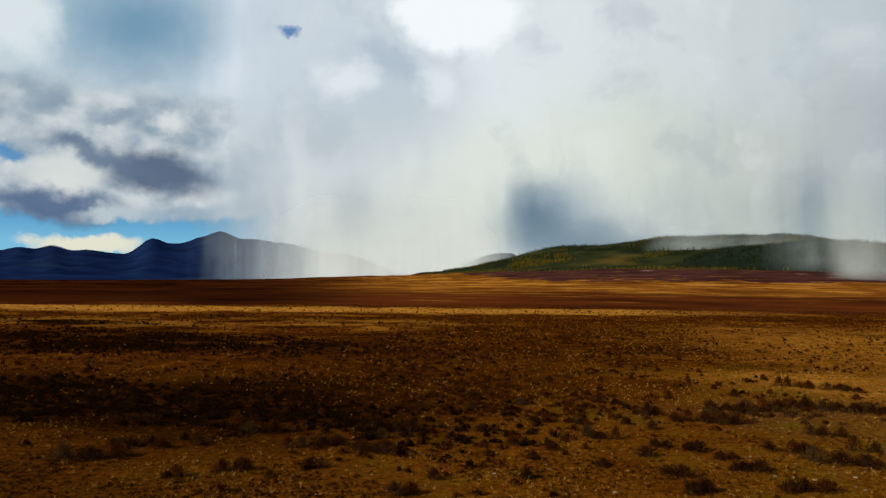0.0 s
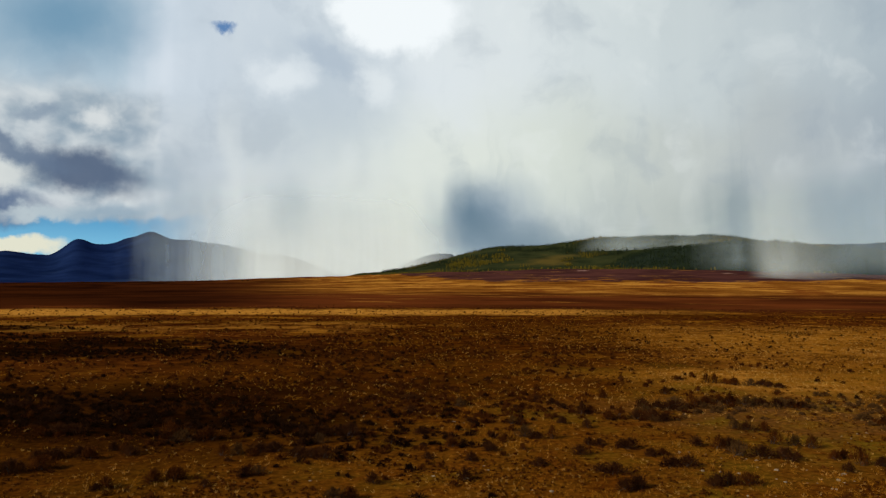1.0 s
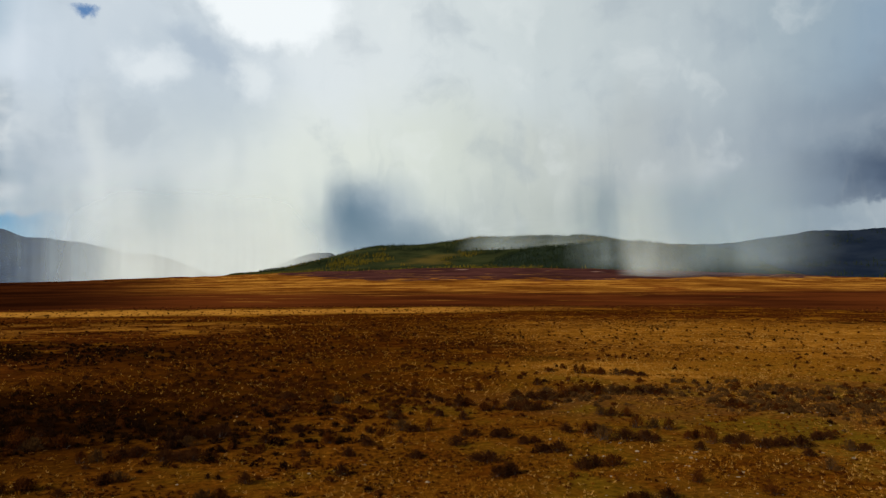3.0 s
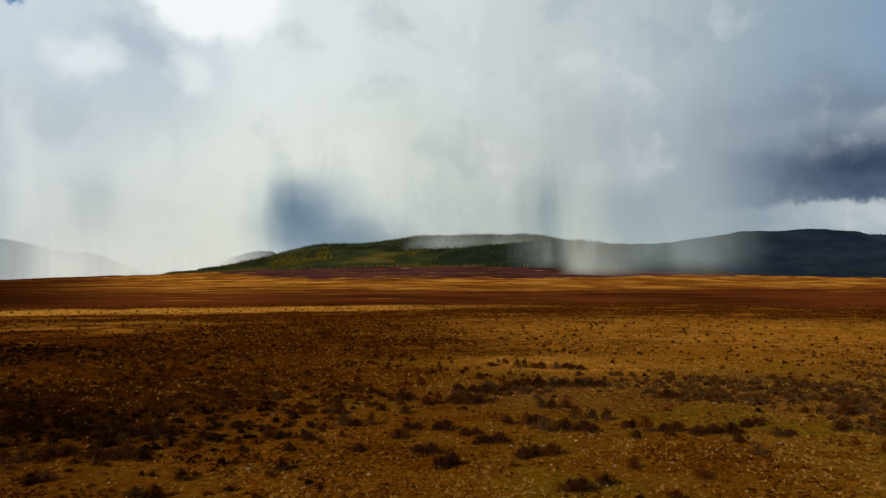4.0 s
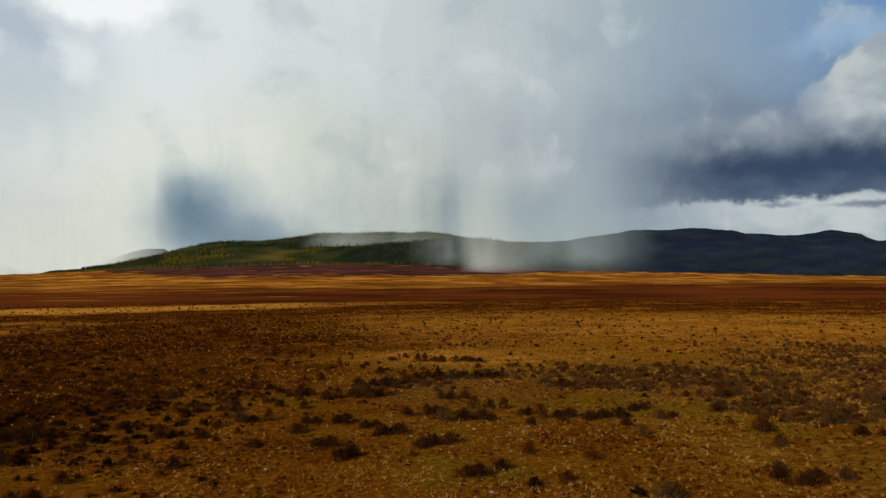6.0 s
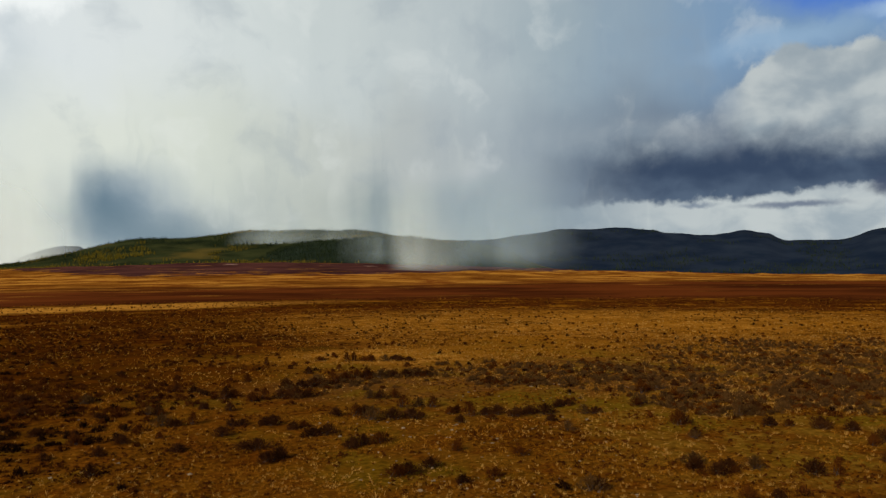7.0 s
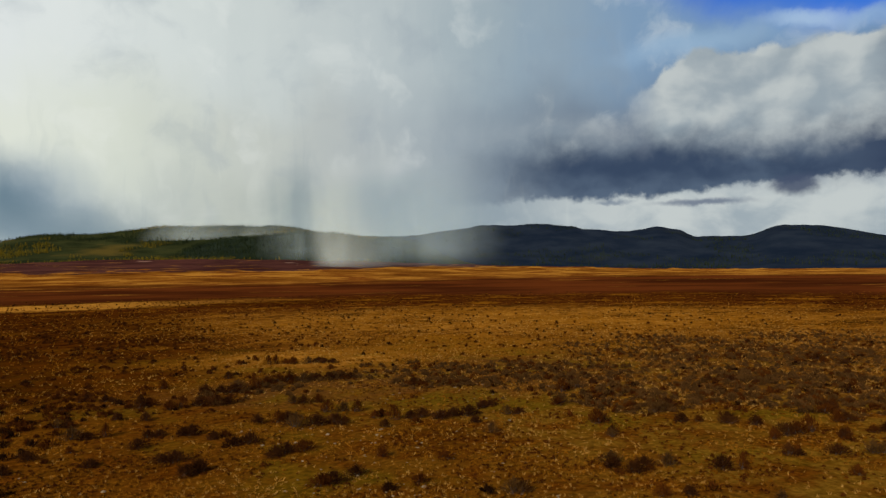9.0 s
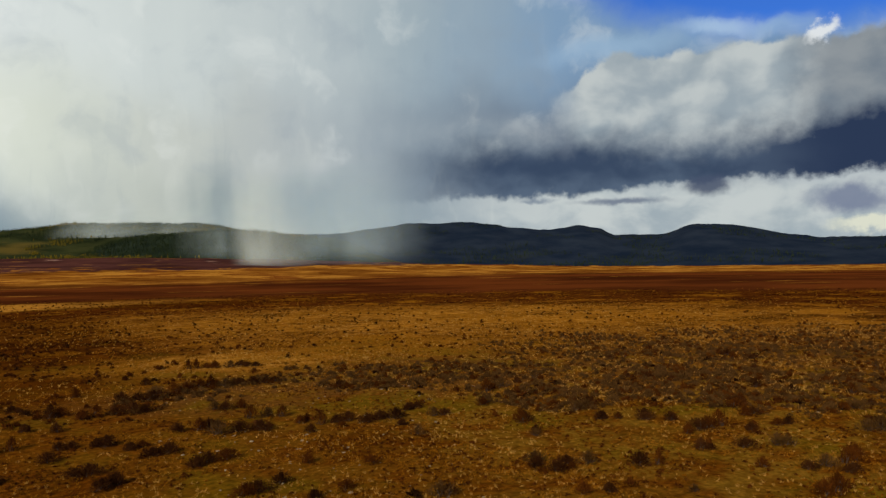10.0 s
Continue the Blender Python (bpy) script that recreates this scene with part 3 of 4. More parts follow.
def peaks_top(a):
    return (140 + 20 * hump(-36, 0.8, a) + 38 * hump(-34.1, 0.9, a) + 18 * hump(-32, 1.5, a) + 58 * hump(-27.6, 1.0, a) + 65 * ease(-29.5, -25.5, a)
            + 22 * hump(-24.3, 0.8, a) + 76 * hump(-22.6, 1.3, a) + 22 * hump(-20.3, 1.2, a) + 20 * ease(-22, -19, a) - 60 * ease(-18, -14, a) - 140 * ease(-13, -7, a))


def far_top(a):
    return 45 + 112 * ease(-6, -0.3, a) - 112 * ease(0.5, 2.5, a)


make_ground()
hill_mesh("mountain_range", -42, -5, 2600, 4300, 4900, peaks_top, M_PEAK, 15, "distant slate mountains with haze blue in their colour and a snow patch")
hill_mesh("far_hill", -12, 9, 2900, 3600, 4300, far_top, M_FARHILL, 14, "far hill in a haze-pale colour, half lost in rain")
hill_mesh("ridge", 18, 84, 1750, 2600, 3600, ridge_top, M_RIDGE, 14, "long heath ridge coloured in dark haze blue, with rocky knolls")
hill_mesh("wooded_hill", -9, 42, 1500, 2300, 3300, wooded_top, M_HILL, 13, "broad hill with autumn larches and dark spruces")
hill_mesh("spur", 9, 36, 1480, 1800, 2250, spur_top, M_SPUR, 8, "dark wooded spur below the broad hill")


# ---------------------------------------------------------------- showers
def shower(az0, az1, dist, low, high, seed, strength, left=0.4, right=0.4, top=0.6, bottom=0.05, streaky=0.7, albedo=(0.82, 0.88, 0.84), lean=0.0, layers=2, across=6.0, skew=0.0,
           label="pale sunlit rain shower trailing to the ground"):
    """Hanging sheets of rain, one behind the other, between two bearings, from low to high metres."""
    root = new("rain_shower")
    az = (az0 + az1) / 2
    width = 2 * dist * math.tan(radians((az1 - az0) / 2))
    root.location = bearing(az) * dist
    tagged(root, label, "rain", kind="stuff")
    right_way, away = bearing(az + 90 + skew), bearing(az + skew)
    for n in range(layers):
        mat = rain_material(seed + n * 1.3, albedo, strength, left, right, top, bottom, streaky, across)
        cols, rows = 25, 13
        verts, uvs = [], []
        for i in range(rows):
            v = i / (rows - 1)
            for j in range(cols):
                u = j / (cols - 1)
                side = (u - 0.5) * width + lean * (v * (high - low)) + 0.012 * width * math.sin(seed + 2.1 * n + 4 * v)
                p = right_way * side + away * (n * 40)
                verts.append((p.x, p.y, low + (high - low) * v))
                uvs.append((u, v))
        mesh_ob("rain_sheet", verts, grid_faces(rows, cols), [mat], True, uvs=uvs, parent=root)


shower(-23.5, 1.5, 2350, -15, 470, 1.0, 0.96, 0.34, 0.22, 0.85, 0.03, 0.22, (0.67, 0.745, 0.77), layers=1, across=9, skew=18)
# streaky rain whose blue tint also stands in for haze over the mountains
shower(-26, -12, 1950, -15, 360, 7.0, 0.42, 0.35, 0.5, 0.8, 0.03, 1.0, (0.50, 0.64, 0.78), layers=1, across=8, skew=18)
shower(9.5, 21.5, 1870, 40, 190, 9.0, 0.60, 0.35, 0.45, 0.55, 0.2, 1.0, (0.40, 0.48, 0.50), layers=1, across=2.5, lean=0.5, label="shred of sunlit mist clinging to the hill")
shower(19.0, 25.5, 1465, 20, 190, 11.0, 0.30, 0.5, 0.4, 0.7, 0.25, 0.8, (0.38, 0.47, 0.50), layers=1, across=3, label="thin grey rain before the wooded hill")
shower(23.0, 30.5, 820, 6, 150, 14.0, 0.50, 0.36, 0.70, 0.9, 0.14, 0.7, (0.48, 0.54, 0.54), layers=2, across=3, lean=-0.05)
shower(26.0, 40.0, 880, 6, 165, 17.0, 0.30, 0.4, 0.6, 0.8, 0.20, 0.8, (0.34, 0.43, 0.48), layers=2, across=5)


# ---------------------------------------------------------------- plants: shapes
def ribbon(verts, faces, a, b, w, bend=0.0):
    """A thin tapered twig or blade from a to b."""
    along = b - a
    side = along.cross(Vector((random.uniform(-1, 1), random.uniform(-1, 1), 0.3)))
    side = side.normalized() * w if side.length > 1e-6 else Vector((w, 0, 0))
    m = a + along * 0.55 + Vector((0, 0, bend))
    k = len(verts)
    verts += [a - side, a + side, m + side * 0.8, m - side * 0.8, b]
    faces += [(k, k + 1, k + 2, k + 3), (k + 3, k + 2, k + 4)]


def dome_point(lumps, spread, tall, deep):
    """A point inside a low lumpy dome; deep: 0 anywhere, 1 at its skin. Returns the point and the way outwards."""
    a, up = random.uniform(0, 6.283), random.random() ** 0.8
    grow = max(w * (0.62 + 0.38 * math.cos(a - c)) for c, w in lumps)
    out = math.cos(up * 1.5708)
    way = Vector((math.cos(a) * out * spread * grow, math.sin(a) * out * spread * grow, tall * math.sin(up * 1.5708) * (0.75 + 0.25 * grow)))
    return way * (deep + (1 - deep) * random.random() ** 0.5), way.normalized()


def shrub_parts(seed, twigs, leaves, spread=0.5, tall=0.5):
    """Woody stems under a rounded thicket of fine twigs and dry leaves; about 1 m wide."""
    random.seed(seed)
    wood, wood_f, twig, twig_f = [], [], [], []
    lumps = [(random.uniform(0, 6.283), random.uniform(0.75, 1.2)) for _ in range(4)]
    for _ in range(12):
        p, way = dome_point(lumps, spread, tall, 0.5)
        base = Vector((random.gauss(0, 0.10), random.gauss(0, 0.10), -0.05))
        ribbon(wood, wood_f, base, p * 0.85, 0.013, 0.03)
        ribbon(wood, wood_f, base, p * 0.85, 0.013, 0.03)
    for n in range(twigs):
        p, way = dome_point(lumps, spread, tall, 0.35)
        way = (way + Vector((random.gauss(0, 0.35), random.gauss(0, 0.35), random.uniform(0.0, 0.7)))).normalized()
        end = p + way * random.uniform(0.04, 0.15)
        start = p - way * random.uniform(0.08, 0.18)
        start.z, end.z = max(start.z, -0.02), max(end.z, 0.02)
        ribbon(twig, twig_f, start, end, random.uniform(0.005, 0.011), 0.01)
    for n in range(leaves):
        c, way = dome_point(lumps, spread * 0.96, tall * 0.96, 0.4)
        k, s = len(twig), random.uniform(0.018, 0.042)
        twig += [c + Vector((random.uniform(-s, s), random.uniform(-s, s), random.uniform(-s, s))) for _ in range(3)]
        twig_f.append((k, k + 1, k + 2))
    return (wood, wood_f), (twig, twig_f)


def clump_shape(seed, twigs, spread, tall, thick=(0.02, 0.045)):
    """A low rounded cushion of twigs for the distance: one sliver a twig."""
    random.seed(seed)
    v, f = [], []
    lumps = [(random.uniform(0, 6.283), random.uniform(0.7, 1.2)) for _ in range(3)]
    for _ in range(twigs):
        p, way = dome_point(lumps, spread, tall, 0.45)
        way = (way + Vector((random.gauss(0, 0.4), random.gauss(0, 0.4), random.uniform(0, 0.5)))).normalized()
        s = way.cross(Vector((random.uniform(-1, 1), random.uniform(-1, 1), random.uniform(-1, 1))))
        s = s.normalized() * random.uniform(*thick)
        k, c = len(v), p - way * 0.16
        c.z = max(c.z, 0.0)
        v += [c - s, c + s, p + way * 0.10]
        f.append((k, k + 1, k + 2))
    return arrays((v, f))


def make_shrub(seed, mat, label, twigs=330, leaves=420, spread=0.5, tall=0.5):
    (wood, wood_f), (twig, twig_f) = shrub_parts(seed, twigs, leaves, spread, tall)
    root = new("shrub")
    mesh_ob("woody_base", wood, wood_f, [M_WOOD], parent=root)
    mesh_ob("foliage", twig, twig_f, [mat], parent=root)
    return tagged(root, label, "shrub", "shrubs on the steppe")


def stuff_from(name, shapes, places, mats, label, category, slot_of=None):
    """Many small plants as one mesh of triangles. places: (shape number, x, y, z, turn, width, height)."""
    rows = np.array(places)
    verts, tris, slots, at = [], [], [], 0
    for n, (v, f) in enumerate(shapes):
        q = rows[rows[:, 0] == n]
        if not len(q):
            continue
        c, s = np.cos(q[:, 4:5]), np.sin(q[:, 4:5])
        p = np.empty((len(q), len(v), 3))
        p[:, :, 0] = q[:, 1:2] + q[:, 5:6] * (v[:, 0] * c - v[:, 1] * s)
        p[:, :, 1] = q[:, 2:3] + q[:, 5:6] * (v[:, 0] * s + v[:, 1] * c)
        p[:, :, 2] = q[:, 3:4] + q[:, 6:7] * v[:, 2]
        verts.append(p.reshape(-1, 3))
        tris.append((f[None] + at + (np.arange(len(q)) * len(v))[:, None, None]).reshape(-1, 3))
        slots.append(np.full(len(q) * len(f), slot_of[n] if slot_of else 0))
        at += len(q) * len(v)
    verts, tris, slots = np.concatenate(verts), np.concatenate(tris), np.concatenate(slots)
    me = bpy.data.meshes.new(name)
    me.vertices.add(len(verts))
    me.vertices.foreach_set("co", verts.ravel())
    me.loops.add(tris.size)
    me.loops.foreach_set("vertex_index", tris.ravel().astype(np.int32))
    me.polygons.add(len(tris))
    me.polygons.foreach_set("loop_start", np.arange(0, tris.size, 3, dtype=np.int32))
    for mt in mats:
        me.materials.append(mt)
    me.polygons.foreach_set("material_index", slots.astype(np.int32))
    me.update(calc_edges=True)
    return tagged(new(name, me), label, category, kind="stuff")


def arrays(parts):
    v, f = parts
    tris = [(face[0], face[i], face[i + 1]) for face in f for i in range(1, len(face) - 1)]
    return np.array([tuple(p) for p in v]), np.array(tris)


def tuft_shape(seed, blades, spread, width):
    random.seed(seed)
    v, f = [], []
    for _ in range(blades):
        a, out = random.uniform(0, 6.283), random.uniform(0.15, 1) * spread
        b = Vector((math.cos(a), math.sin(a), 0)) * 0.3 * random.random()
        s = Vector((random.uniform(-1, 1), random.uniform(-1, 1), 0)).normalized() * width
        k = len(v)
        v += [b - s - Vector((0, 0, 0.05)), b + s - Vector((0, 0, 0.05)), b + Vector((math.cos(a) * out, math.sin(a) * out, random.uniform(0.45, 1.0)))]
        f.append((k, k + 1, k + 2))
    return arrays((v, f))


def stone_shape(seed, flat=0.55):
    random.seed(seed)
    bm = bmesh.new()
    bmesh.ops.create_icosphere(bm, subdivisions=2, radius=0.5)
    for vert in bm.verts:
        n = noise.fractal(vert.co * 2.2 + Vector((seed, 0, 0)), 1.0, 2.0, 3)
        vert.co *= 1.0 + 0.45 * n
        vert.co.z = max(vert.co.z * flat, -0.16)
        vert.co.x *= 1.15
    me = bpy.data.meshes.new("stone")
    bm.to_mesh(me)
    bm.free()
    me.materials.append(M_STONE)
    return me


def conifer_shape(seed, tall, wide, tiers, gaps):
    """Crown of ragged drooping sprays round a leader; 1 = its height."""
    random.seed(seed)
    v, f = [], []
    for t in range(tiers):
        h = 0.16 + 0.80 * t / tiers
        reach = wide * (1 - h) ** 0.8
        for b in range(6):
            if random.random() < gaps:
                continue
            a = b * 1.047 + t * 0.5 + random.uniform(-0.3, 0.3)
            out = reach * random.uniform(0.6, 1.2)
            d, s = Vector((math.cos(a), math.sin(a), 0)), Vector((-math.sin(a), math.cos(a), 0))
            k = len(v)
            top = Vector((0, 0, h + 0.14))
            v += [top, d * out + s * out * 0.45 + Vector((0, 0, h - 0.02)), d * out * 1.15 + Vector((0, 0, h - 0.05)), d * out - s * out * 0.45 + Vector((0, 0, h - 0.01))]
            f += [(k, k + 1, k + 2), (k, k + 2, k + 3)]
    k = len(v)
    v += [Vector((0.012, 0, 0.85)), Vector((-0.012, 0, 0.85)), Vector((0, 0, 1.0))]
    f.append((k, k + 1, k + 2))
    return v, f


def trunk_shape():
    v, f = [], []
    for h, r in ((-0.05, 0.022), (0.45, 0.015), (0.92, 0.004)):
        v += [Vector((r * math.cos(i * 1.2566), r * math.sin(i * 1.2566), h)) for i in range(5)]
    for t in range(2):
        f += [(t * 5 + i, t * 5 + (i + 1) % 5, t * 5 + 5 + (i + 1) % 5, t * 5 + 5 + i) for i in range(5)]
    return v, f


# ---------------------------------------------------------------- woods on the hills
def polar(a, r):
    return r * math.sin(radians(a)), r * math.cos(radians(a))


def make_woods():
    spruces = [arrays(conifer_shape(20 + i, 1, 0.20, 4, 0.2)) for i in range(3)]
    larches = [arrays(conifer_shape(40 + i, 1, 0.26, 4, 0.3)) for i in range(3)]
    shapes, slot_of = spruces + larches, [0, 0, 0, 1, 1, 1]
    random.seed(5)
    places = []
    for _ in range(15000):
        a, r = random.uniform(-5, 30), random.uniform(1505, 2330)
        x, y = polar(a, r)
        up = (r - 1505) / 800
        dense = rough(x, y, 0.006, 3, 4.0)
        gold = rough(x, y, 0.005, 3, 9.0)
        if dense < -0.12 + 0.25 * (0.15 < up < 0.45) - 0.5 * (up > 0.85) - 0.6 * (up < 0.06):
            continue
        yellow = gold + 0.95 * float(hump(0.18, 0.26, up)) * float(hump(7.5, 8, a)) - 0.25 > random.uniform(-0.1, 0.25)
        p = FORMS["wooded_hill"](a, r)
        tall = random.uniform(6, 11) * (0.6 if up > 0.8 else 1)
        places.append((random.randrange(3) + (3 if yellow else 0), x, y, p.z - 0.3, random.uniform(0, 6), tall, tall))
    stuff_from("hill_woods", shapes, places, [M_SPRUCE, M_LARCH], "mixed dark spruce and yellow larch woods on the hill", "trees", slot_of)
    places = []
    for _ in range(5000):
        a, r = random.uniform(11, 31), random.uniform(1485, 1830)
        x, y = polar(a, r)
        yellow = r < 1540 and rough(x, y, 0.006, 2, 1.0) > 0.0 and a < 20
        p = FORMS["spur"](a, r)
        tall = random.uniform(6, 10)
        places.append((random.randrange(3) + (3 if yellow else 0), x, y, p.z - 0.3, random.uniform(0, 6), tall, tall))
    stuff_from("spur_woods", shapes, places, [M_SPRUCE, M_LARCH], "dense dark spruce woods on the spur", "trees", slot_of)
    places = []
    for _ in range(9000):
        a, r = random.uniform(28, 80), random.uniform(1780, 2630)
        x, y = polar(a, r)
        if rough(x, y, 0.004, 3, 7.0) < 0.05 + 0.35 * (r > 2450):
            continue
        yellow = False
        p = FORMS["ridge"](a, r)
        tall = random.uniform(6, 10) * (0.45 if r > 2400 else 1)
        places.append((random.randrange(3) + (3 if yellow else 0), x, y, p.z - 0.3, random.uniform(0, 6), tall, tall))
    stuff_from("ridge_woods", shapes, places, [M_SPRUCE, M_LARCH], "thin dark woods on the long ridge", "trees", slot_of)


def make_larches():
    """The outermost trees, standing clear of the wood at the foot of the hill."""
    kinds = []
    for n in range(4):
        root = new("larch_tree")
        mesh_ob("trunk", *trunk_shape(), [M_WOOD], parent=root)
        mesh_ob("crown", *conifer_shape(60 + n, 1, 0.25, 7, 0.25), [M_LARCH if n < 3 else M_SPRUCE], parent=root)
        tagged(root, "tall larch in yellow autumn needles at the wood's edge" if n < 3 else "dark green spruce at the wood's edge", "tree", "trees at the wood's edge")
        kinds.append(root)
    random.seed(12)
    for n in range(150):
        a = random.uniform(3, 19) if n < 120 else random.uniform(19, 29)
        r = random.uniform(1478, 1520)
        x, y = polar(a, r)
        z = max(ground_z(x, y), FORMS["wooded_hill"](a, r).z, FORMS["spur"](a, r).z if a > 9 else -9)
        s = random.uniform(6, 11)
        k = kinds[n % 4]
        m = pose(x, y, z - 0.2, 0, 0, random.uniform(0, 360))
        ob = k if n < 4 else copy_thing(k, m)
        ob.matrix_basis = m @ Matrix.Diagonal((s, s, s, 1))


make_woods()
make_larches()

# ---------------------------------------------------------------- shrubs
MOSSY = [(-14.7, 24.6, 2.1), (-14.7, 26.2, 1.2), (-16.5, 30.7, 1.7), (-13.5, 26.4, 1.5), (-10.8, 22.5, 0.5), (-12.7, 27.5, 0.7), (-11.9, 27.1, 1), (-9, 23.3, 1.2),
         (-10.5, 29.4, 2), (-7.4, 22.5, 0.4), (-8, 27.1, 0.9), (-6.3, 24, 0.8), (-6.6, 27.8, 1.2), (-4.8, 26.6, 1.3), (-5.2, 29, 1.1), (-4.6, 30.8, 1.8),
         (-2.8, 21.5, 1.1), (-2.1, 23.1, 0.6), (-1.4, 36.2, 0.7), (-1.5, 39.7, 1), (-0.9, 31.1, 0.6), (1.1, 37.7, 0.7), (1.1, 26.1, 0.6), (1.5, 33.3, 0.6), (2, 28, 0.7),
         (3.6, 33.2, 0.8), (4.1, 37, 0.8), (5.4, 39.4, 0.6)]
TURF = [(4.2, 30.3, 1.3), (3.7, 25.7, 0.7), (6.2, 38.5, 0.8), (5.7, 33.5, 0.6), (5.5, 27.6, 0.7), (6.7, 32.8, 0.7), (7.4, 35.9, 1.2), (6.3, 29.1, 0.9), (9.4, 40.8, 0.7),
        (5.9, 24.5, 1), (8.9, 34.7, 1.5), (7.4, 28.3, 1), (6.3, 22.9, 1.2), (8.3, 27.3, 0.9), (11.5, 37.6, 1.8), (10.6, 34.2, 1.2), (16.1, 48.1, 1), (8.7, 25.5, 1.1),
        (13.7, 38.9, 2), (15.9, 44, 0.6), (18.2, 47.2, 1.6), (11.2, 28.8, 1.5), (15.3, 39.1, 1.7), (9.6, 23.3, 1.3), (16.6, 38.8, 2), (14, 32.2, 1.4), (20.1, 46.2, 2.4),
        (12.4, 27.2, 2)]
THICKET = [(21.3, 45.3, 1), (9.1, 19.3, 1.1), (18.9, 38.3, 1.4), (14.6, 29.2, 1.6), (10.2, 19.3, 0.7), (15.2, 27.2, 1), (12.1, 21.1, 0.6), (10.2, 17.7, 0.7),
           (16.2, 26.2, 1.3), (11.4, 17.6, 0.7), (13.6, 19.4, 0.6), (17.9, 25, 1.5), (17.9, 23.3, 0.7), (20.4, 26.1, 1.1), (17.2, 21.5, 0.6), (20.3, 24.2, 1),
           (13.3, 15, 0.9), (23.4, 24.4, 1.1), (16.5, 17.1, 0.2), (26.5, 27, 1.5), (21.9, 20.4, 1), (20.6, 18.6, 0.8), (17.4, 15.6, 1.2), (18.1, 14.7, 1.4),
           (26.1, 20.6, 1.6), (16.6, 12.5, 0.9), (25, 18.2, 1), (26, 17.2, 1)]
EAST = [(20, 12.9, 1.2), (26.4, 16.1, 0.8), (18.6, 10.8, 0.5), (24.7, 14.2, 0.7), (23.1, 12.9, 0.8), (26.1, 14.2, 1.7), (31.6, 16.1, 1.7), (24.4, 12.2, 0.7),
        (29.6, 14.6, 1.1), (26.9, 12.8, 1), (22.5, 10.5, 0.6), (28.6, 12.5, 0.9), (25.5, 11.1, 0.9), (23.5, 9.1, 1), (21.4, 8, 1.3), (33.8, 12.1, 1.2), (25.2, 8.9, 1.3),
        (23.9, 8, 0.8), (30.5, 9.9, 1.6)]


def make_shrubs():
    dark = "dark leafless dwarf birch shrub on mossy ground"
    rusty = "rusty brown dwarf willow shrub among dry grass"
    kinds = [make_shrub(100 + i, M_BIRCH, dark, spread=0.46 + 0.05 * (i % 3), tall=0.44 + 0.06 * (i % 3)) for i in range(5)]
    kinds += [make_shrub(110 + i, M_RUST, rusty, 280, 300, 0.44, 0.52) for i in range(2)]
    kinds += [make_shrub(120, M_GREY, "sparse grey dwarf birch with bare twigs", 260, 120, 0.44, 0.56), make_shrub(121, M_RUST, "upright russet willow shrub with dry leaves", 220, 240, 0.34, 0.70)]
    random.seed(31)
    places = []
    for x, y, w in MOSSY + TURF + THICKET + EAST:
        many = 1 if w < 0.75 else 2 if w < 1.25 else 3
        for n in range(many):      # the broad ones are two or three grown together
            off = (n - (many - 1) / 2) * w * 0.42
            places.append((x + off + random.uniform(-0.1, 0.1), y + random.uniform(-0.3, 0.3), min(1.35, w * (1.15, 0.85, 0.72)[many - 1] * random.uniform(0.85, 1.2))))
    while len(places) < 292:
        a, r = random.uniform(-40, 76), random.uniform(16, 55)
        x, y = polar(a, r)
        if max(inside(HEATH, x, y), inside(BROWN, x, y)) > random.random() or random.random() < 0.06:
            places.append((x, y, random.uniform(0.35, 1.0)))
    for a, r in ((-23.2, 900), (-22.7, 905), (-15.9, 930), (-15.5, 925)):      # far thickets
        places.append((*polar(a, r), 6.0))
    used = set()
    for x, y, w in places:
        n = random.choice((0, 1, 2, 3, 4, 0, 1, 2, 7, 5, 6, 8) if x < 14 else (0, 1, 2, 3, 4, 7, 7, 5, 6, 8))
        k = kinds[n]
        s = w * random.uniform(0.95, 1.05)
        h = min(s, 0.42 + 0.4 * s) * random.uniform(0.85, 1.2)
        m = pose(x, y, ground_z(x, y) - 0.03, 0, 0, random.uniform(0, 360))
        ob = copy_thing(k, m) if n in used else k
        used.add(n)
        ob.matrix_basis = m @ Matrix.Diagonal((s * random.uniform(0.85, 1.35), s * random.uniform(0.75, 1.1), h, 1))


make_shrubs()


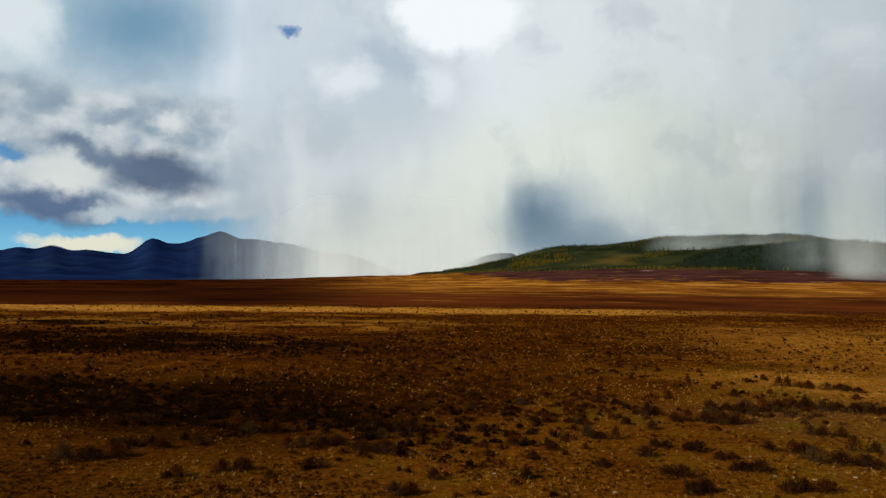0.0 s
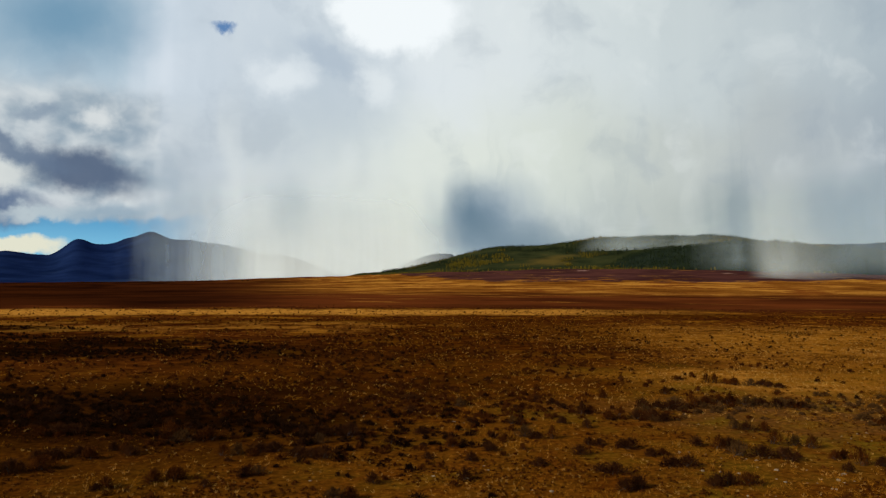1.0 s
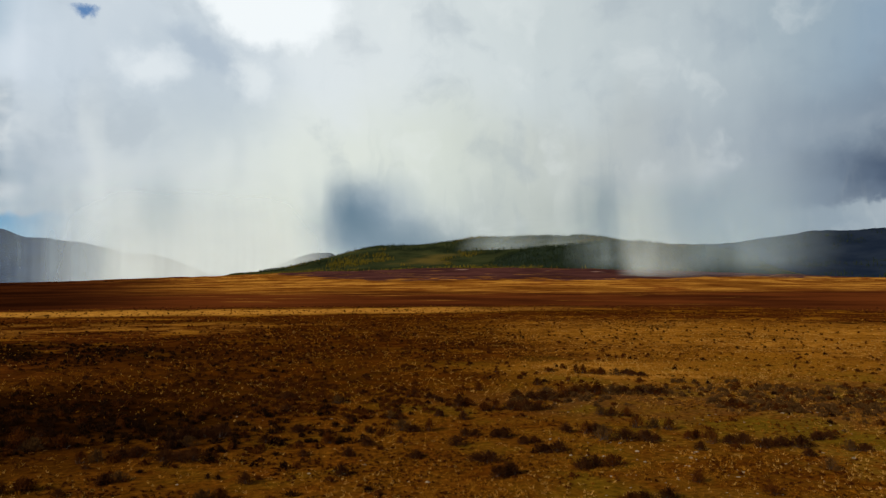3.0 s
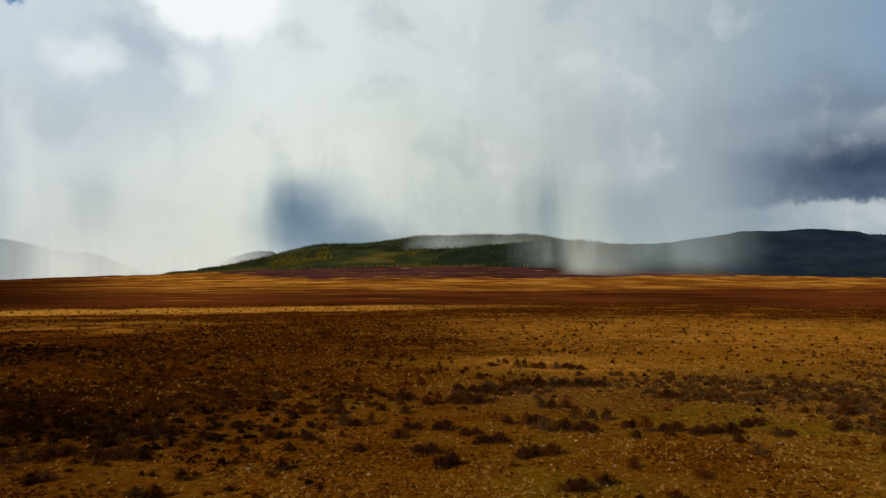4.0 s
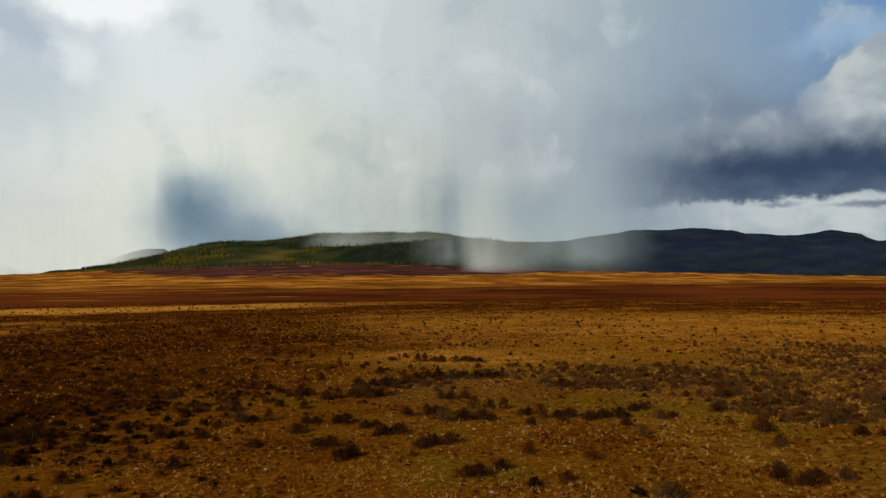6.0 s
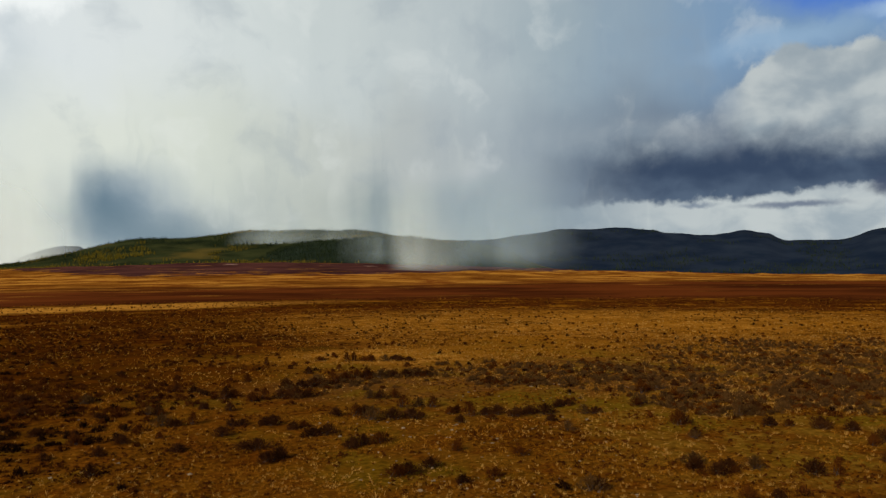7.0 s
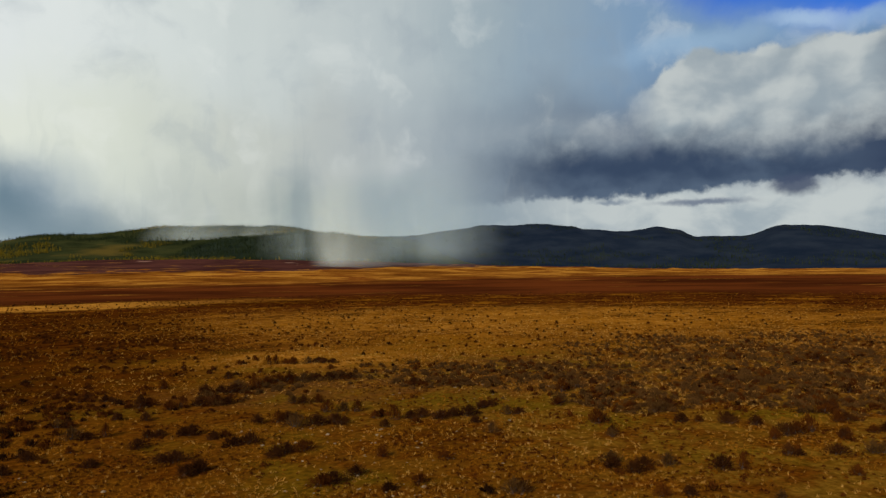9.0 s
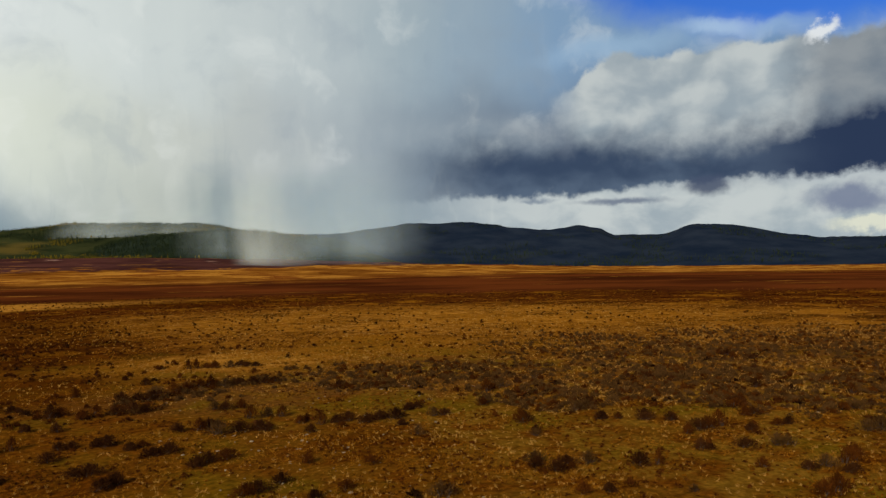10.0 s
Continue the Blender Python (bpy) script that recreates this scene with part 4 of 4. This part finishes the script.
# ---------------------------------------------------------------- low growth
def make_low_growth():
    clumps = [clump_shape(200 + i, 80, 0.5, 0.46) for i in range(4)] + [clump_shape(210 + i, 46, 0.45, 0.5, (0.04, 0.07)) for i in range(4)]
    random.seed(77)
    dark, red, grey = [], [], []

    def add(to, x, y, r, w, tall):
        to.append((random.randrange(4) + (4 if r > 62 else 0), x, y, ground_z(x, y) - 0.03, random.uniform(0, 6), w, w * tall))

    for _ in range(60000):
        a, r = random.uniform(-43, 80), 14 * (190 / 14) ** random.random()
        x, y = polar(a, r)
        heath, brown, peat, straw = inside(HEATH, x, y), inside(BROWN, x, y), inside(PEAT, x, y), inside(STRAW, x, y)
        tangle = float(ease(-0.25, 0.2, rough(x, y, 0.16, 3, 3.3)))
        chance = max(heath * (0.35 + 0.55 * tangle), brown * (0.25 + 0.75 * tangle), peat * (0.12 + 0.4 * tangle), 0.10 * float(ease(34, 60, r)) * (1 - straw), 0.006)
        if random.random() > chance * min(1.0, r / (42 - 12 * brown)):
            continue
        w = random.uniform(0.30, 0.85)
        if brown > 0.25 and random.random() < 0.7:
            add(grey, x, y, r, w, random.uniform(0.6, 1.0))
        else:
            add(dark if random.random() < 0.12 + 0.8 * heath else red, x, y, r, w, random.uniform(0.55, 0.9))
    # single round bushes dotted over the straw
    for i in range(-56, 88):
        for j in range(22, 106):
            x, y = 2.1 * i + random.uniform(-1, 1), 2.1 * j + random.uniform(-1, 1)
            r, a = math.hypot(x, y), math.degrees(math.atan2(x, y))
            if not (-42 < a < 78 and 36 < r < 205):
                continue
            chance = (0.55 * inside(STRAW, x, y) + (0.34 if r > 125 else 0.12)) * (0.4 + 0.6 * float(ease(-0.2, 0.3, rough(x, y, 0.05, 2, 2.9))))
            if random.random() < chance:
                add(red if random.random() < 0.7 else dark, x, y, r, random.uniform(0.30, 0.75), random.uniform(0.7, 1.0))
    stuff_from("heath_growth", clumps, dark, [M_PEATY], "dense dark brown heath of low twigs", "heath")
    stuff_from("grey_growth", clumps, grey, [M_GREY], "grey-brown tangle of low leafless twigs", "heath")
    stuff_from("russet_growth", clumps, red, [M_RUST], "scattered low russet bushes on the steppe", "heath")


def make_grass():
    tufts = [tuft_shape(300 + i, 12, 0.6, 0.035) for i in range(5)]
    random.seed(9)
    places = []
    for _ in range(190000):
        a, r = random.uniform(-43, 80), 12 * (200 / 12) ** random.random()
        x, y = polar(a, r)
        straw = inside(STRAW, x, y)
        dense = inside(HEATH, x, y)
        patch = rough(x, y, 0.25, 3, 2.2)
        if random.random() > (0.16 + 0.55 * straw - 0.30 * dense + 0.6 * patch) * (0.55 + 0.45 * float(ease(-25, 25, a))):
            continue
        h = random.uniform(0.03, 0.08) * (1 + 0.028 * min(r, 90))
        places.append((random.randrange(5), x, y, ground_z(x, y), random.uniform(0, 6), h * random.uniform(0.8, 1.5), h))
    stuff_from("dry_grass", tufts, places, [M_STRAW], "dry straw-yellow grass tufts over the steppe", "grass")


def make_tussocks():
    """Small dry cushions that roughen the turf."""
    shapes = [clump_shape(400 + i, 18, 0.5, 0.42, (0.05, 0.11)) for i in range(6)]
    random.seed(23)
    ochre, brown = [], []
    for _ in range(90000):
        a, r = random.uniform(-43, 80), 13 * (85 / 13) ** random.random()
        x, y = polar(a, r)
        patch = rough(x, y, 0.22, 3, 9.1)
        if random.random() > 0.30 + 0.9 * patch - 0.45 * inside(HEATH, x, y) - 0.15 * inside(PEAT, x, y):
            continue
        w = random.uniform(0.10, 0.30) * (1 + 0.006 * r)
        place = (random.randrange(6), x, y, ground_z(x, y) - 0.02, random.uniform(0, 6), w, w * random.uniform(0.5, 0.9))
        (brown if random.random() < 0.55 - 0.5 * inside(STRAW, x, y) + 0.3 * float(ease(6, -14, x)) else ochre).append(place)
    stuff_from("ochre_tussocks", shapes, ochre, [M_TURF], "small ochre grass cushions all over the turf", "grass")
    stuff_from("brown_tussocks", shapes, brown, [M_RUST], "small brown heather cushions all over the turf", "heath")


def make_pale_grass():
    tufts = [tuft_shape(340 + i, 13, 0.7, 0.036) for i in range(4)]
    random.seed(19)
    places = []
    while len(places) < 17000:
        a, r = random.uniform(-43, 80), 16 * (140 / 16) ** random.random()
        x, y = polar(a, r)
        keen = 0.10 + 0.10 * float(ease(-14, 4, x)) + 0.5 * inside(STRAW, x, y) + 0.45 * inside(BROWN, x, y) - 0.06 * inside(HEATH, x, y)
        if random.random() > keen * (0.4 + 1.2 * float(ease(-0.1, 0.4, rough(x, y, 0.2, 3, 7.7)))):
            continue
        h = random.uniform(0.04, 0.11) * (1 + 0.012 * min(r, 80))
        places.append((random.randrange(4), x, y, ground_z(x, y), random.uniform(0, 6), h, h))
    stuff_from("pale_grass", tufts, places, [M_PALE], "bleached upright grass tufts among the heath", "grass")


def make_stones():
    shapes = [stone_shape(s) for s in range(6)]
    random.seed(14)
    count = 0
    while count < 300:
        a, r = random.gauss(28, 26), random.uniform(13, 40)
        x, y = polar(a, r)
        if not -40 < a < 78 or rough(x, y, 0.12, 3, 5.5) < -0.05 or inside(HEATH, x, y) > 0.6:
            continue
        ob = tagged(new("stone", shapes[count % 6]), "pale weathered limestone lying in the moss", "stone", "stones on the steppe")
        s = random.choice((0.05, 0.06, 0.08, 0.08, 0.10, 0.15)) * random.uniform(0.8, 1.2)
        ob.matrix_basis = pose(x, y, ground_z(x, y) + 0.02 * s, 0, 0, random.uniform(0, 360)) @ Matrix.Diagonal((s, s, s, 1))
        count += 1


make_low_growth()
make_grass()
make_tussocks()
make_pale_grass()
make_stones()
